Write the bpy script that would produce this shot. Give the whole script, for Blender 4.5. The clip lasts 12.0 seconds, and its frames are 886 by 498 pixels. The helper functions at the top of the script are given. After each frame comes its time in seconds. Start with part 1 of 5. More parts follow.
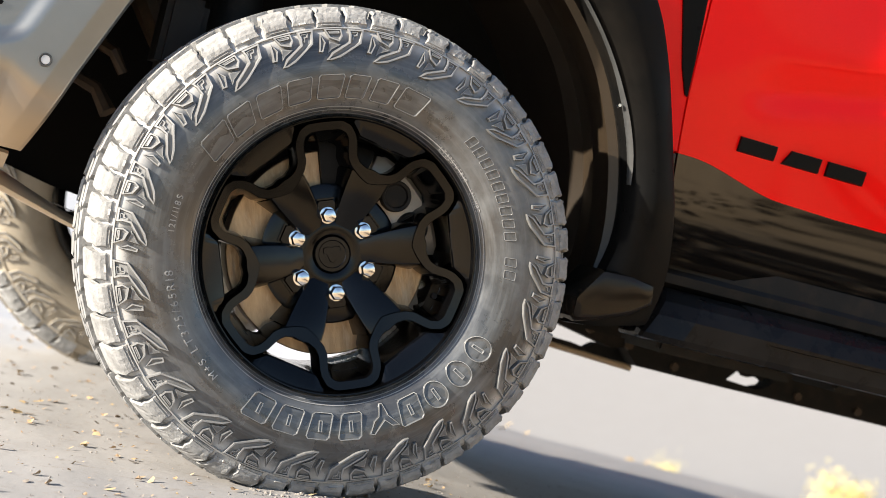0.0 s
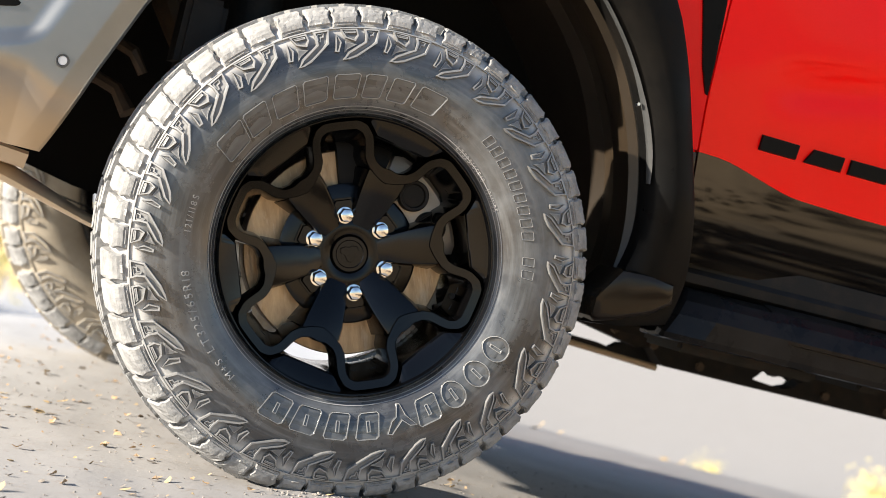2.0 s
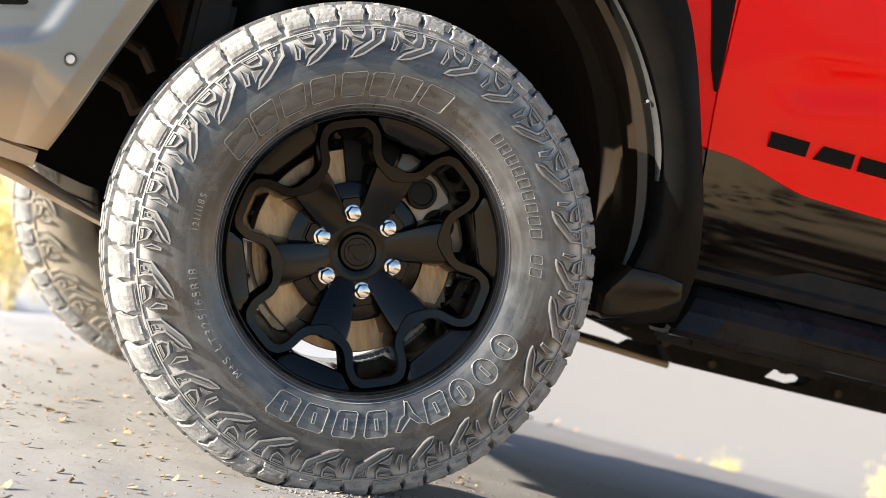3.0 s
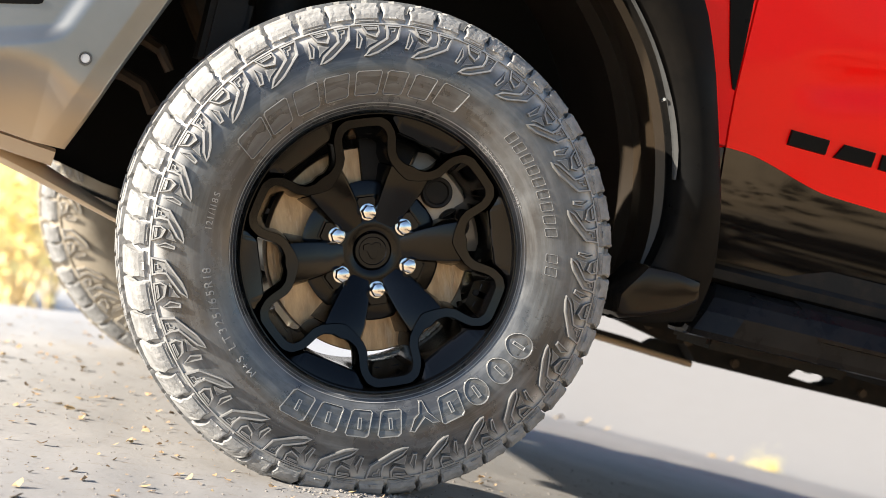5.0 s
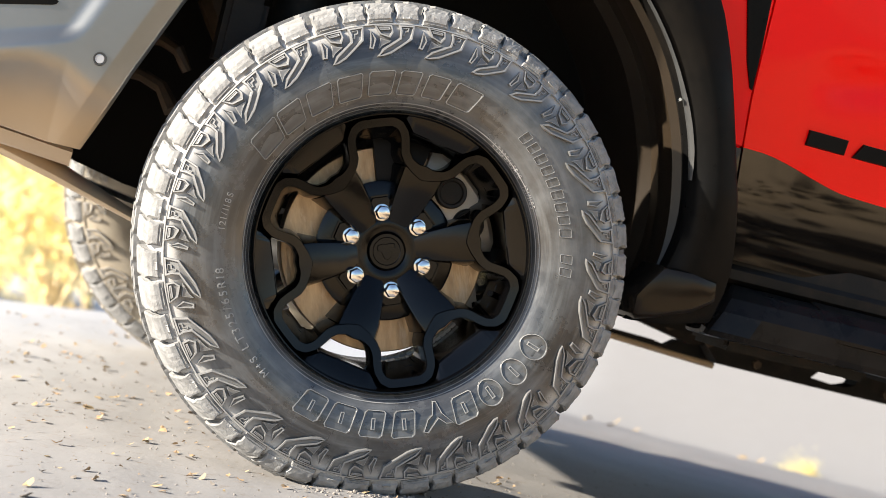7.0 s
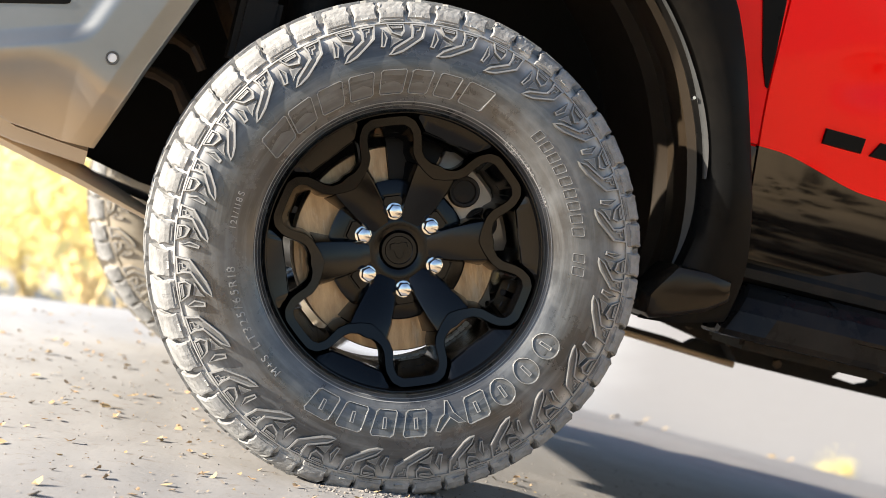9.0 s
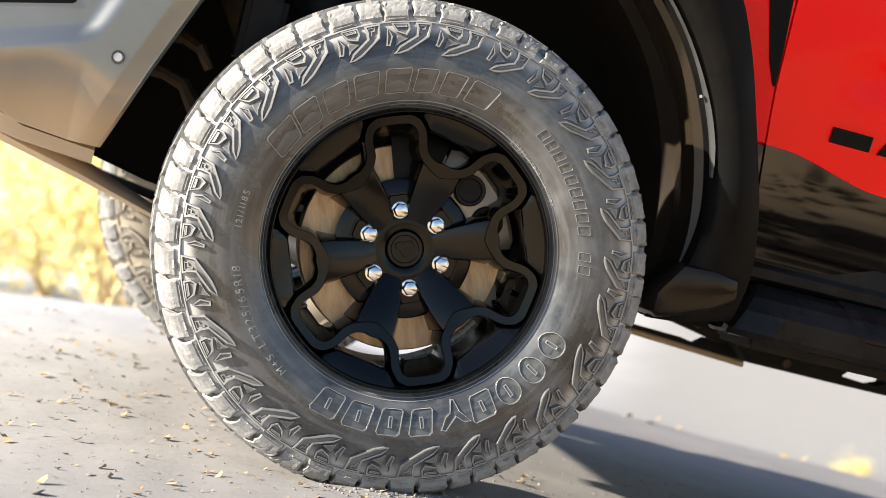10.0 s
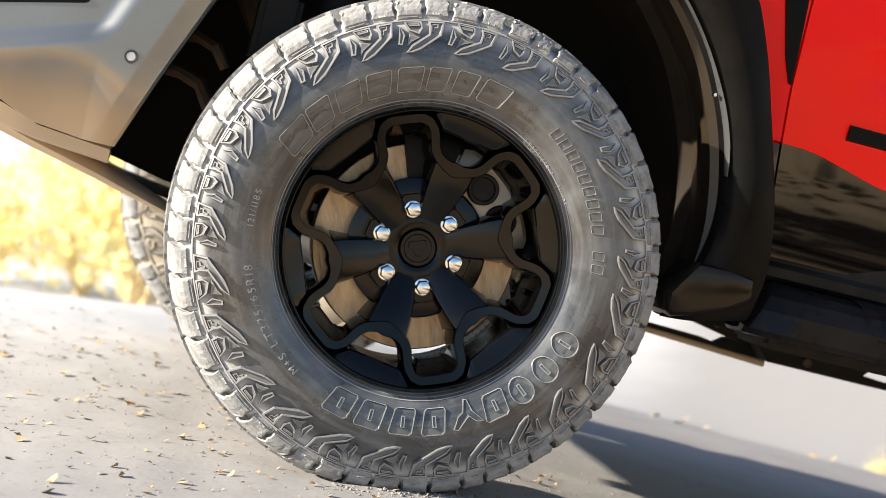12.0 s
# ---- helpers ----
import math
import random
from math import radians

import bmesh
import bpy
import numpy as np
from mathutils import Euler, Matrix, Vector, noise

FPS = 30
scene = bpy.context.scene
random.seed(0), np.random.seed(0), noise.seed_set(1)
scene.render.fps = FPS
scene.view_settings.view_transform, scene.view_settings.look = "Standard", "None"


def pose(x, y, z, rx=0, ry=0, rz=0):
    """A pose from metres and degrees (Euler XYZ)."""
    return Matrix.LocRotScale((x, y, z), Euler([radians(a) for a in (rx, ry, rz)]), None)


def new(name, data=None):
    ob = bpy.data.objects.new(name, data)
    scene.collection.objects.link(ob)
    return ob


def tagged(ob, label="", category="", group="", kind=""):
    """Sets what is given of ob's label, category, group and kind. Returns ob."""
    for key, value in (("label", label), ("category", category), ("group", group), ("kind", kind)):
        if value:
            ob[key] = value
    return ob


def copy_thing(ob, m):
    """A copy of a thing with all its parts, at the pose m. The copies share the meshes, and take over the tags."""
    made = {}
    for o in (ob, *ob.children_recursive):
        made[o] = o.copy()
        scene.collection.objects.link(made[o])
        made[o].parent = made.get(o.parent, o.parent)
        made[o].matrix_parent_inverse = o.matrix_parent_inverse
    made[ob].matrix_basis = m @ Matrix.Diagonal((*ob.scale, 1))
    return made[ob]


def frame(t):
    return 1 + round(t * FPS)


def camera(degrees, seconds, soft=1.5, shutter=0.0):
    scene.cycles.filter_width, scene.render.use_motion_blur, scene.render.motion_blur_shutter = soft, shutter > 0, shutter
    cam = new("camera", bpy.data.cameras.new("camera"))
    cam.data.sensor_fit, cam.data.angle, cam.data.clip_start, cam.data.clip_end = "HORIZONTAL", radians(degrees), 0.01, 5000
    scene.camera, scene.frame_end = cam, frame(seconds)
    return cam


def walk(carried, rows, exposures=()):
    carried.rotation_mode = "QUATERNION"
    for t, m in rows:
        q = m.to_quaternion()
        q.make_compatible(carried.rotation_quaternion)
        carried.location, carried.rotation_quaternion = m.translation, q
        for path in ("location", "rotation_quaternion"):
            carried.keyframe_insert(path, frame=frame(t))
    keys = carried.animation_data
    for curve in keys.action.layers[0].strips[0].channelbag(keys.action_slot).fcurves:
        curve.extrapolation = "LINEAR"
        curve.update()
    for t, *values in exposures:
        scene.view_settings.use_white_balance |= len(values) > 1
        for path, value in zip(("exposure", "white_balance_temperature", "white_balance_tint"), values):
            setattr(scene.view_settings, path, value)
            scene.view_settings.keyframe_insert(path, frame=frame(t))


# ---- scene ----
# ---------------------------------------------------------------- camera
PATH = [
    (0.0, -0.8094, -3.5178, 0.6525, 86.628, -0.487, -16.127),
    (0.5, -0.7965, -3.5195, 0.6516, 86.657, -0.464, -15.799),
    (1.0, -0.7827, -3.5226, 0.6525, 86.650, -0.444, -15.444),
    (1.5, -0.7670, -3.5237, 0.6516, 86.651, -0.377, -15.079),
    (2.0, -0.7532, -3.5247, 0.6539, 86.587, -0.306, -14.745),
    (2.5, -0.7397, -3.5257, 0.6555, 86.529, -0.194, -14.428),
    (3.0, -0.7277, -3.5276, 0.6539, 86.519, -0.164, -14.119),
    (5.0, -0.6698, -3.5336, 0.6568, 86.433, -0.104, -12.773),
    (5.5, -0.6556, -3.5349, 0.6569, 86.436, -0.111, -12.444),
    (6.0, -0.6433, -3.5356, 0.6574, 86.431, -0.102, -12.147),
    (6.5, -0.6289, -3.5377, 0.6565, 86.449, -0.115, -11.812),
    (7.0, -0.6155, -3.5389, 0.6567, 86.442, -0.090, -11.501),
    (9.0, -0.5602, -3.5424, 0.6590, 86.366, -0.037, -10.269),
    (9.5, -0.5481, -3.5428, 0.6583, 86.354, -0.004, -9.993),
    (10.0, -0.5354, -3.5434, 0.6586, 86.339, 0.012, -9.712),
    (10.5, -0.5219, -3.5428, 0.6582, 86.338, 0.029, -9.419),
    (11.0, -0.5101, -3.5430, 0.6583, 86.328, 0.044, -9.140),
    (11.5, -0.4968, -3.5447, 0.6594, 86.307, 0.069, -8.834),
    (12.0, -0.4841, -3.5451, 0.6582, 86.314, 0.088, -8.526),
]
cam = camera(24.81, 12.0, soft=0.5)
cam.data.dof.use_dof = True
cam.data.dof.focus_distance = 3.55
cam.data.dof.aperture_fstop = 4.0
walk(cam, [(t, pose(x, y, z, rx, ry, rz)) for t, x, y, z, rx, ry, rz in PATH], [(0.0, 1.765, 6800, 10), (12.0, 1.765, 6800, 10)])

# ---------------------------------------------------------------- light
SUN_EL, SUN_SIDE = radians(31.0), radians(6.5)
to_sun = Vector((-math.cos(SUN_EL) * math.cos(SUN_SIDE), -math.cos(SUN_EL) * math.sin(SUN_SIDE), math.sin(SUN_EL)))
world = bpy.data.worlds.new("sky")
scene.world = world
world.use_nodes = True
wn = world.node_tree
wn.nodes.clear()
sky = wn.nodes.new("ShaderNodeTexSky")
sky.sky_type, sky.sun_disc = "NISHITA", False
sky.dust_density, sky.air_density, sky.ozone_density = 0.8, 1.0, 2.0
sky.sun_elevation, sky.sun_rotation = SUN_EL, math.atan2(to_sun.x, to_sun.y)
bg = wn.nodes.new("ShaderNodeBackground")
bg.inputs["Strength"].default_value = 0.068
wout = wn.nodes.new("ShaderNodeOutputWorld")
wn.links.new(sky.outputs[0], bg.inputs["Color"])
wn.links.new(bg.outputs[0], wout.inputs["Surface"])
sun = new("sun", bpy.data.lights.new("sun", "SUN"))
sun.data.energy, sun.data.angle, sun.data.color = 4.2, radians(0.5), (1.0, 0.93, 0.82)
sun.matrix_world = Matrix.Translation((-20, -5, 12)) @ to_sun.to_track_quat("Z", "Y").to_matrix().to_4x4()


# ---------------------------------------------------------------- materials
def material(name, base, rough=0.6, metal=0.0, dark=None, scale=20.0, amount=0.5, bump=0.0, bump_scale=80.0,
             coat=0.0, dust=None, dust_scale=6.0, dust_lo=0.5, dust_hi=0.75, rough_var=0.1, per_object=0.0, stretch=(1, 1, 1), spec=0.5):
    """A surface of two colours mixed by grain, with a patchy layer of dust and a fine relief."""
    m = bpy.data.materials.new(name)
    m.use_nodes = True
    nt = m.node_tree
    b = nt.nodes["Principled BSDF"]
    b.inputs["Metallic"].default_value = metal
    b.inputs["Coat Weight"].default_value = coat
    b.inputs["Coat Roughness"].default_value = 0.04
    b.inputs["Specular IOR Level"].default_value = spec
    tc = nt.nodes.new("ShaderNodeTexCoord")
    mp = nt.nodes.new("ShaderNodeMapping")
    mp.inputs["Scale"].default_value = stretch
    nt.links.new(tc.outputs["Object"], mp.inputs["Vector"])

    def noisy(sc, det=6.0, rg=0.6):
        n = nt.nodes.new("ShaderNodeTexNoise")
        n.inputs["Scale"].default_value, n.inputs["Detail"].default_value, n.inputs["Roughness"].default_value = sc, det, rg
        nt.links.new(mp.outputs[0], n.inputs["Vector"])
        return n

    def ramp(src, lo, hi):
        r = nt.nodes.new("ShaderNodeMapRange")
        r.inputs["From Min"].default_value, r.inputs["From Max"].default_value = lo, hi
        nt.links.new(src, r.inputs["Value"])
        return r.outputs[0]

    def mix(fac, a, c):
        x = nt.nodes.new("ShaderNodeMix")
        x.data_type = "RGBA"
        nt.links.new(fac, x.inputs["Factor"])
        for sock, v in ((x.inputs["A"], a), (x.inputs["B"], c)):
            if isinstance(v, tuple):
                sock.default_value = (*v, 1)
            else:
                nt.links.new(v, sock)
        return x.outputs["Result"]

    n1 = noisy(scale)
    col = mix(ramp(n1.outputs["Fac"], 0.5 - 0.5 * amount, 0.5 + 0.5 * amount), dark if dark else tuple(0.75 * c for c in base), base)
    if per_object:
        oi = nt.nodes.new("ShaderNodeObjectInfo")
        hs = nt.nodes.new("ShaderNodeHueSaturation")
        nt.links.new(col, hs.inputs["Color"])
        mr = nt.nodes.new("ShaderNodeMapRange")
        mr.inputs["To Min"].default_value, mr.inputs["To Max"].default_value = 1 - per_object, 1 + per_object
        nt.links.new(oi.outputs["Random"], mr.inputs["Value"])
        nt.links.new(mr.outputs[0], hs.inputs["Value"])
        col = hs.outputs[0]
    rgh = nt.nodes.new("ShaderNodeMapRange")
    rgh.inputs["To Min"].default_value, rgh.inputs["To Max"].default_value = max(0.02, rough - rough_var), min(1, rough + rough_var)
    n2 = noisy(scale * 0.35, 4.0)
    nt.links.new(n2.outputs["Fac"], rgh.inputs["Value"])
    rout = rgh.outputs[0]
    if dust:
        n3 = noisy(dust_scale, 8.0, 0.7)
        f = ramp(n3.outputs["Fac"], dust_lo, dust_hi)
        col = mix(f, col, dust)
        mxr = nt.nodes.new("ShaderNodeMix")
        nt.links.new(f, mxr.inputs["Factor"])
        nt.links.new(rout, mxr.inputs["A"])
        mxr.inputs["B"].default_value = 0.9
        rout = mxr.outputs["Result"]
    nt.links.new(col, b.inputs["Base Color"])
    nt.links.new(rout, b.inputs["Roughness"])
    if bump:
        n4 = noisy(bump_scale, 8.0, 0.65)
        bp = nt.nodes.new("ShaderNodeBump")
        bp.inputs["Strength"].default_value, bp.inputs["Distance"].default_value = bump, 0.01
        nt.links.new(n4.outputs["Fac"], bp.inputs["Height"])
        nt.links.new(bp.outputs[0], b.inputs["Normal"])
    return m


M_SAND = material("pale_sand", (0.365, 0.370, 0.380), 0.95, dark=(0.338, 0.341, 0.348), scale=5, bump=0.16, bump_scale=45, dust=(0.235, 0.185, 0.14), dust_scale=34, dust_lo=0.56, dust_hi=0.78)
# vignette-like light fall-off painted into the sand colour: darker near, paler far left
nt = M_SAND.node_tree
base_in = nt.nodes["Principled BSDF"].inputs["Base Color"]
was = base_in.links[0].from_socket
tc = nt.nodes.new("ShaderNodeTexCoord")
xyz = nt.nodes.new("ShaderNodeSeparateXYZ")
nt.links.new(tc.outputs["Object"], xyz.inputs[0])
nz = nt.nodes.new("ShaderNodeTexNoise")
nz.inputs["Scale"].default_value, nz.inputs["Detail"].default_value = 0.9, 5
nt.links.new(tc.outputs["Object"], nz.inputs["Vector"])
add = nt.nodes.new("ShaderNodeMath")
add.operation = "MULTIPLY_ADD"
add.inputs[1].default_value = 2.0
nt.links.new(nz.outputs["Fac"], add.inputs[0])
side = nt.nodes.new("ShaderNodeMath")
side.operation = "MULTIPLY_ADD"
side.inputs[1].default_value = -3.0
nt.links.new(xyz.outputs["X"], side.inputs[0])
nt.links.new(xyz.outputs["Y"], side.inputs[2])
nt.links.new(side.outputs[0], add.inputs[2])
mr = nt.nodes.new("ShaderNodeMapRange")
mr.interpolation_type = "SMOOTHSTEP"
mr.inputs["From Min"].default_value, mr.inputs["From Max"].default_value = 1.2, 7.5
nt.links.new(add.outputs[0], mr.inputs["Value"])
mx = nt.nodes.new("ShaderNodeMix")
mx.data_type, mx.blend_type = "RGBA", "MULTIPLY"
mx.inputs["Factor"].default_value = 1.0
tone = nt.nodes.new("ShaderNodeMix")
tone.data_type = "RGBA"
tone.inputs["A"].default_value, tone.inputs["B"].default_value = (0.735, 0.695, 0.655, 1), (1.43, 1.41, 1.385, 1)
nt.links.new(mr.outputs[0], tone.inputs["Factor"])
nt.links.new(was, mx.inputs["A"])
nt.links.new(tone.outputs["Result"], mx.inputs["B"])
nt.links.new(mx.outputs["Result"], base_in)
M_RUBBER = material("dusty_rubber", (0.052, 0.053, 0.055), 0.26, dark=(0.026, 0.0265, 0.028), scale=14, dust=(0.232, 0.246, 0.256), dust_scale=3.2, dust_lo=0.46, dust_hi=0.88, spec=0.9, bump=0.05, bump_scale=300)
M_TREAD = material("chalky_tread_rubber", (0.27, 0.269, 0.265), 0.85, dark=(0.12, 0.119, 0.117), scale=44, dust=(0.38, 0.378, 0.372), dust_scale=12, dust_lo=0.4, dust_hi=0.75, bump=0.35, bump_scale=160, per_object=0.12)
M_RIM = material("satin_black_paint", (0.0010, 0.0010, 0.0012), 0.17, scale=12, rough_var=0.04, bump=0.015, bump_scale=500, spec=0.30)
M_WEIGHT = material("pale_zinc_weight", (0.62, 0.62, 0.62), 0.45, 0.5, scale=40)
M_CHROME = material("chrome", (0.85, 0.86, 0.88), 0.12, 1.0, scale=60, rough_var=0.05)
M_DISC = material("rusty_brake_iron", (0.66, 0.50, 0.33), 0.40, 0.75, stretch=(1, 1, 0.22), amount=0.8, dark=(0.17, 0.105, 0.06), scale=55, dust=(0.74, 0.62, 0.48), dust_scale=40, dust_lo=0.55, dust_hi=0.8, bump=0.15, bump_scale=200)
M_CALIPER = material("dusty_cast_metal", (0.46, 0.40, 0.33), 0.5, 0.4, scale=25, bump=0.1, bump_scale=150)
M_RED = material("red_car_paint", (0.97, 0.0035, 0.003), 0.30, dark=(0.95, 0.003, 0.003), scale=3, coat=0.30, rough_var=0.04, spec=0.04)
M_BLACKPAINT = material("gloss_black_paint", (0.002, 0.002, 0.0022), 0.05, scale=5, rough_var=0.03, spec=0.5)
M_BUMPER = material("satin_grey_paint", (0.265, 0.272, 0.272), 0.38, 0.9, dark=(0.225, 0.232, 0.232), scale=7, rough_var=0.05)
M_FLARE = material("black_moulded_plastic", (0.006, 0.006, 0.006), 0.30, scale=40, bump=0.03, bump_scale=500, dust=(0.013, 0.010, 0.007), dust_scale=5, dust_lo=0.45, dust_hi=0.9, spec=0.06)
M_LINER = material("black_liner", (0.008, 0.006, 0.004), 0.7, dark=(0.005, 0.004, 0.003), scale=9, bump=0.06, bump_scale=12, spec=0.12)
# liner again, with brown ground bounce light painted into its colour
M_LINER_BOUNCE = material("bounce_lit_liner", (0.034, 0.024, 0.015), 0.34, dark=(0.013, 0.009, 0.006), scale=7, amount=0.7, bump=0.05, bump_scale=14, spec=0.42)
M_STEP = material("dusty_black_steel", (0.008, 0.008, 0.009), 0.20, scale=14, dust=(0.038, 0.031, 0.024), dust_scale=3.5, dust_lo=0.40, dust_hi=0.9, spec=0.15)
M_FRAME = material("dirty_black_frame", (0.008, 0.0075, 0.007), 0.6, scale=18, dust=(0.04, 0.03, 0.022), dust_scale=12, dust_lo=0.5, dust_hi=0.8, bump=0.1, spec=0.25)
M_TAN = material("dusty_tan_metal", (0.62, 0.47, 0.31), 0.5, 0.1, dark=(0.48, 0.35, 0.22), scale=10)
M_DUSTY = material("brown_dusty_steel", (0.10, 0.06, 0.032), 0.6, dark=(0.03, 0.02, 0.012), scale=18, bump=0.1)
M_BADGE = material("matt_black_badge", (0.004, 0.004, 0.004), 0.45, scale=30, spec=0.10)
M_LEAF = material("yellow_scrub_leaf", (0.95, 0.86, 0.42), 0.7, dark=(0.88, 0.72, 0.26), scale=2.5, amount=0.6, per_object=0.12)
glow = M_LEAF.node_tree.nodes.new("ShaderNodeBsdfTranslucent")
glow.inputs["Color"].default_value = (0.96, 0.84, 0.44, 1)
blend = M_LEAF.node_tree.nodes.new("ShaderNodeMixShader")
M_LEAF.node_tree.links.new(M_LEAF.node_tree.nodes["Principled BSDF"].outputs[0], blend.inputs[1])
M_LEAF.node_tree.links.new(glow.outputs[0], blend.inputs[2])
M_LEAF.node_tree.links.new(blend.outputs[0], M_LEAF.node_tree.nodes["Material Output"].inputs["Surface"])
M_SOIL = material("brown_desert_soil", (0.76, 0.56, 0.34), 0.95, dark=(0.54, 0.38, 0.21), scale=1.2, bump=0.8, bump_scale=22, dust=(0.06, 0.04, 0.022), dust_scale=0.9, dust_lo=0.55, dust_hi=0.68)
M_TWIG = material("dry_twig", (0.80, 0.64, 0.38), 0.85, scale=30)
M_LITTER = material("dry_leaf_litter", (0.46, 0.30, 0.15), 0.85, dark=(0.26, 0.17, 0.10), scale=6, per_object=0.4)
shade = M_LITTER.node_tree.nodes.new("ShaderNodeValToRGB")
shade.color_ramp.interpolation = "CONSTANT"
shade.color_ramp.elements[0].color = (0.45, 0.30, 0.17, 1)
shade.color_ramp.elements[1].position, shade.color_ramp.elements[1].color = 0.35, (0.30, 0.21, 0.13, 1)
for spot, tone in ((0.62, (0.20, 0.175, 0.15, 1)), (0.80, (0.42, 0.31, 0.17, 1))):
    shade.color_ramp.elements.new(spot).color = tone
isle = M_LITTER.node_tree.nodes.new("ShaderNodeNewGeometry")
M_LITTER.node_tree.links.new(isle.outputs["Random Per Island"], shade.inputs["Fac"])
M_LITTER.node_tree.links.new(shade.outputs["Color"], M_LITTER.node_tree.nodes["Principled BSDF"].inputs["Base Color"])
M_RUBBLE = material("dark_brown_rubble", (0.035, 0.024, 0.014), 0.9, dark=(0.012, 0.008, 0.005), scale=8)
M_STONE = material("grey_grit", (0.27, 0.24, 0.21), 0.9, dark=(0.16, 0.15, 0.14), scale=20, per_object=0.3)


# ---------------------------------------------------------------- mesh helpers
def part(name, bm, mat, parent=None, label="", smooth=False):
    me = bpy.data.meshes.new(name)
    bmesh.ops.recalc_face_normals(bm, faces=bm.faces)
    bm.to_mesh(me)
    bm.free()
    for m in mat if isinstance(mat, (list, tuple)) else (mat,):
        me.materials.append(m)
    if smooth:
        me.shade_smooth()
        me.set_sharp_from_angle(angle=radians(38))
    ob = new(name, me)
    if parent:
        ob.parent = parent
    if label:
        ob["label"] = label
    return ob


def grid_surface(bm, rows, close_u=False, close_v=False, mat=0):
    """Quads over rows of points, all rows equally long."""
    vs = [[bm.verts.new(p) for p in r] for r in rows]
    n, k = len(vs), len(vs[0])
    for i in range(n if close_u else n - 1):
        for j in range(k if close_v else k - 1):
            f = bm.faces.new((vs[i][j], vs[(i + 1) % n][j], vs[(i + 1) % n][(j + 1) % k], vs[i][(j + 1) % k]))
            f.material_index = mat
    return vs


def revolve(bm, profile, steps, a0=0.0, a1=2 * math.pi, mat=0):
    """Turns (r, y) about the y axis."""
    whole = abs(a1 - a0 - 2 * math.pi) < 1e-6
    rows = []
    for i in range(steps if whole else steps + 1):
        a = a0 + (a1 - a0) * i / steps
        rows.append([(r * math.cos(a), y, r * math.sin(a)) for r, y in profile])
    return grid_surface(bm, rows, close_u=whole, mat=mat)


def prism(bm, base, top, mat=0):
    """A solid between two rings of points of equal length."""
    b = [bm.verts.new(p) for p in base]
    t = [bm.verts.new(p) for p in top]
    n = len(b)
    fs = [bm.faces.new(t), bm.faces.new(b[::-1])]
    fs += [bm.faces.new((b[i], b[(i + 1) % n], t[(i + 1) % n], t[i])) for i in range(n)]
    for f in fs:
        f.material_index = mat


def box(bm, lo, hi, bevel=0.0, m=None):
    r = bmesh.ops.create_cube(bm, size=1.0)
    s = Matrix.LocRotScale(((lo[0] + hi[0]) / 2, (lo[1] + hi[1]) / 2, (lo[2] + hi[2]) / 2), None, (hi[0] - lo[0], hi[1] - lo[1], hi[2] - lo[2]))
    bmesh.ops.transform(bm, matrix=(m @ s) if m else s, verts=r["verts"])
    if bevel:
        es = {e for v in r["verts"] for e in v.link_edges}
        bmesh.ops.bevel(bm, geom=list(es), offset=bevel, segments=2, affect="EDGES", clamp_overlap=True)


def tube(bm, points, radius, sides=10, cap=True):
    pts = [Vector(p) for p in points]
    rows = []
    for i, p in enumerate(pts):
        d = (pts[min(i + 1, len(pts) - 1)] - pts[max(i - 1, 0)]).normalized()
        u = d.orthogonal().normalized() if abs(d.z) > 0.9 else d.cross(Vector((0, 0, 1))).normalized()
        v = d.cross(u)
        r = radius[i] if isinstance(radius, (list, tuple)) else radius
        rows.append([p + r * (math.cos(2 * math.pi * k / sides) * u + math.sin(2 * math.pi * k / sides) * v) for k in range(sides)])
    vs = grid_surface(bm, rows, close_v=True)
    if cap:
        bm.faces.new(vs[0])
        bm.faces.new(vs[-1])


def smooth_path(pts, rounds=2):
    """Chaikin corner cutting of an open polyline, ends kept."""
    p = [Vector(q) for q in pts]
    for _ in range(rounds):
        q = [p[0]]
        for a, b in zip(p, p[1:]):
            q += [a.lerp(b, 0.25), a.lerp(b, 0.75)]
        p = q + [p[-1]]
    return p


# ---------------------------------------------------------------- ground
HUB = 0.43


def soft(v, k):
    """A smooth max(v, 0)."""
    return k * math.log1p(math.exp(min(40.0, v / k)))


def ground_height(x, y):
    z = -0.13 * (x if x < 0 else 0) - 0.28 * (soft(x, 0.04) + max(0.0, x - 1.6)) + 0.24 * (soft(x - 4.2, 0.4) + max(0.0, x - 20.2)) + 0.06 * soft(x - 9, 1) + 0.1 * soft(x - 30, 3)
    z -= 0.08 * soft(-x - 5, 0.8)
    z += 0.28 * 0.04 * math.log(2.0)
    z -= 0.11 * soft(y - 3.0, 0.25)
    z += 0.08 * soft(y - 24, 2.5) + 0.035 * soft(y - 45, 4)
    fade = min(1.0, (abs(x) + abs(y)) / 60.0)
    z += fade * 1.2 * noise.noise((x * 0.02, y * 0.02, 3.0))
    near = math.exp(-((x * x + y * y) / 30.0))
    z += 0.006 * near * noise.noise((x * 3.1, y * 3.1, 0.0)) + 0.004 * near * noise.noise((x * 9, y * 9, 5.0))
    return z


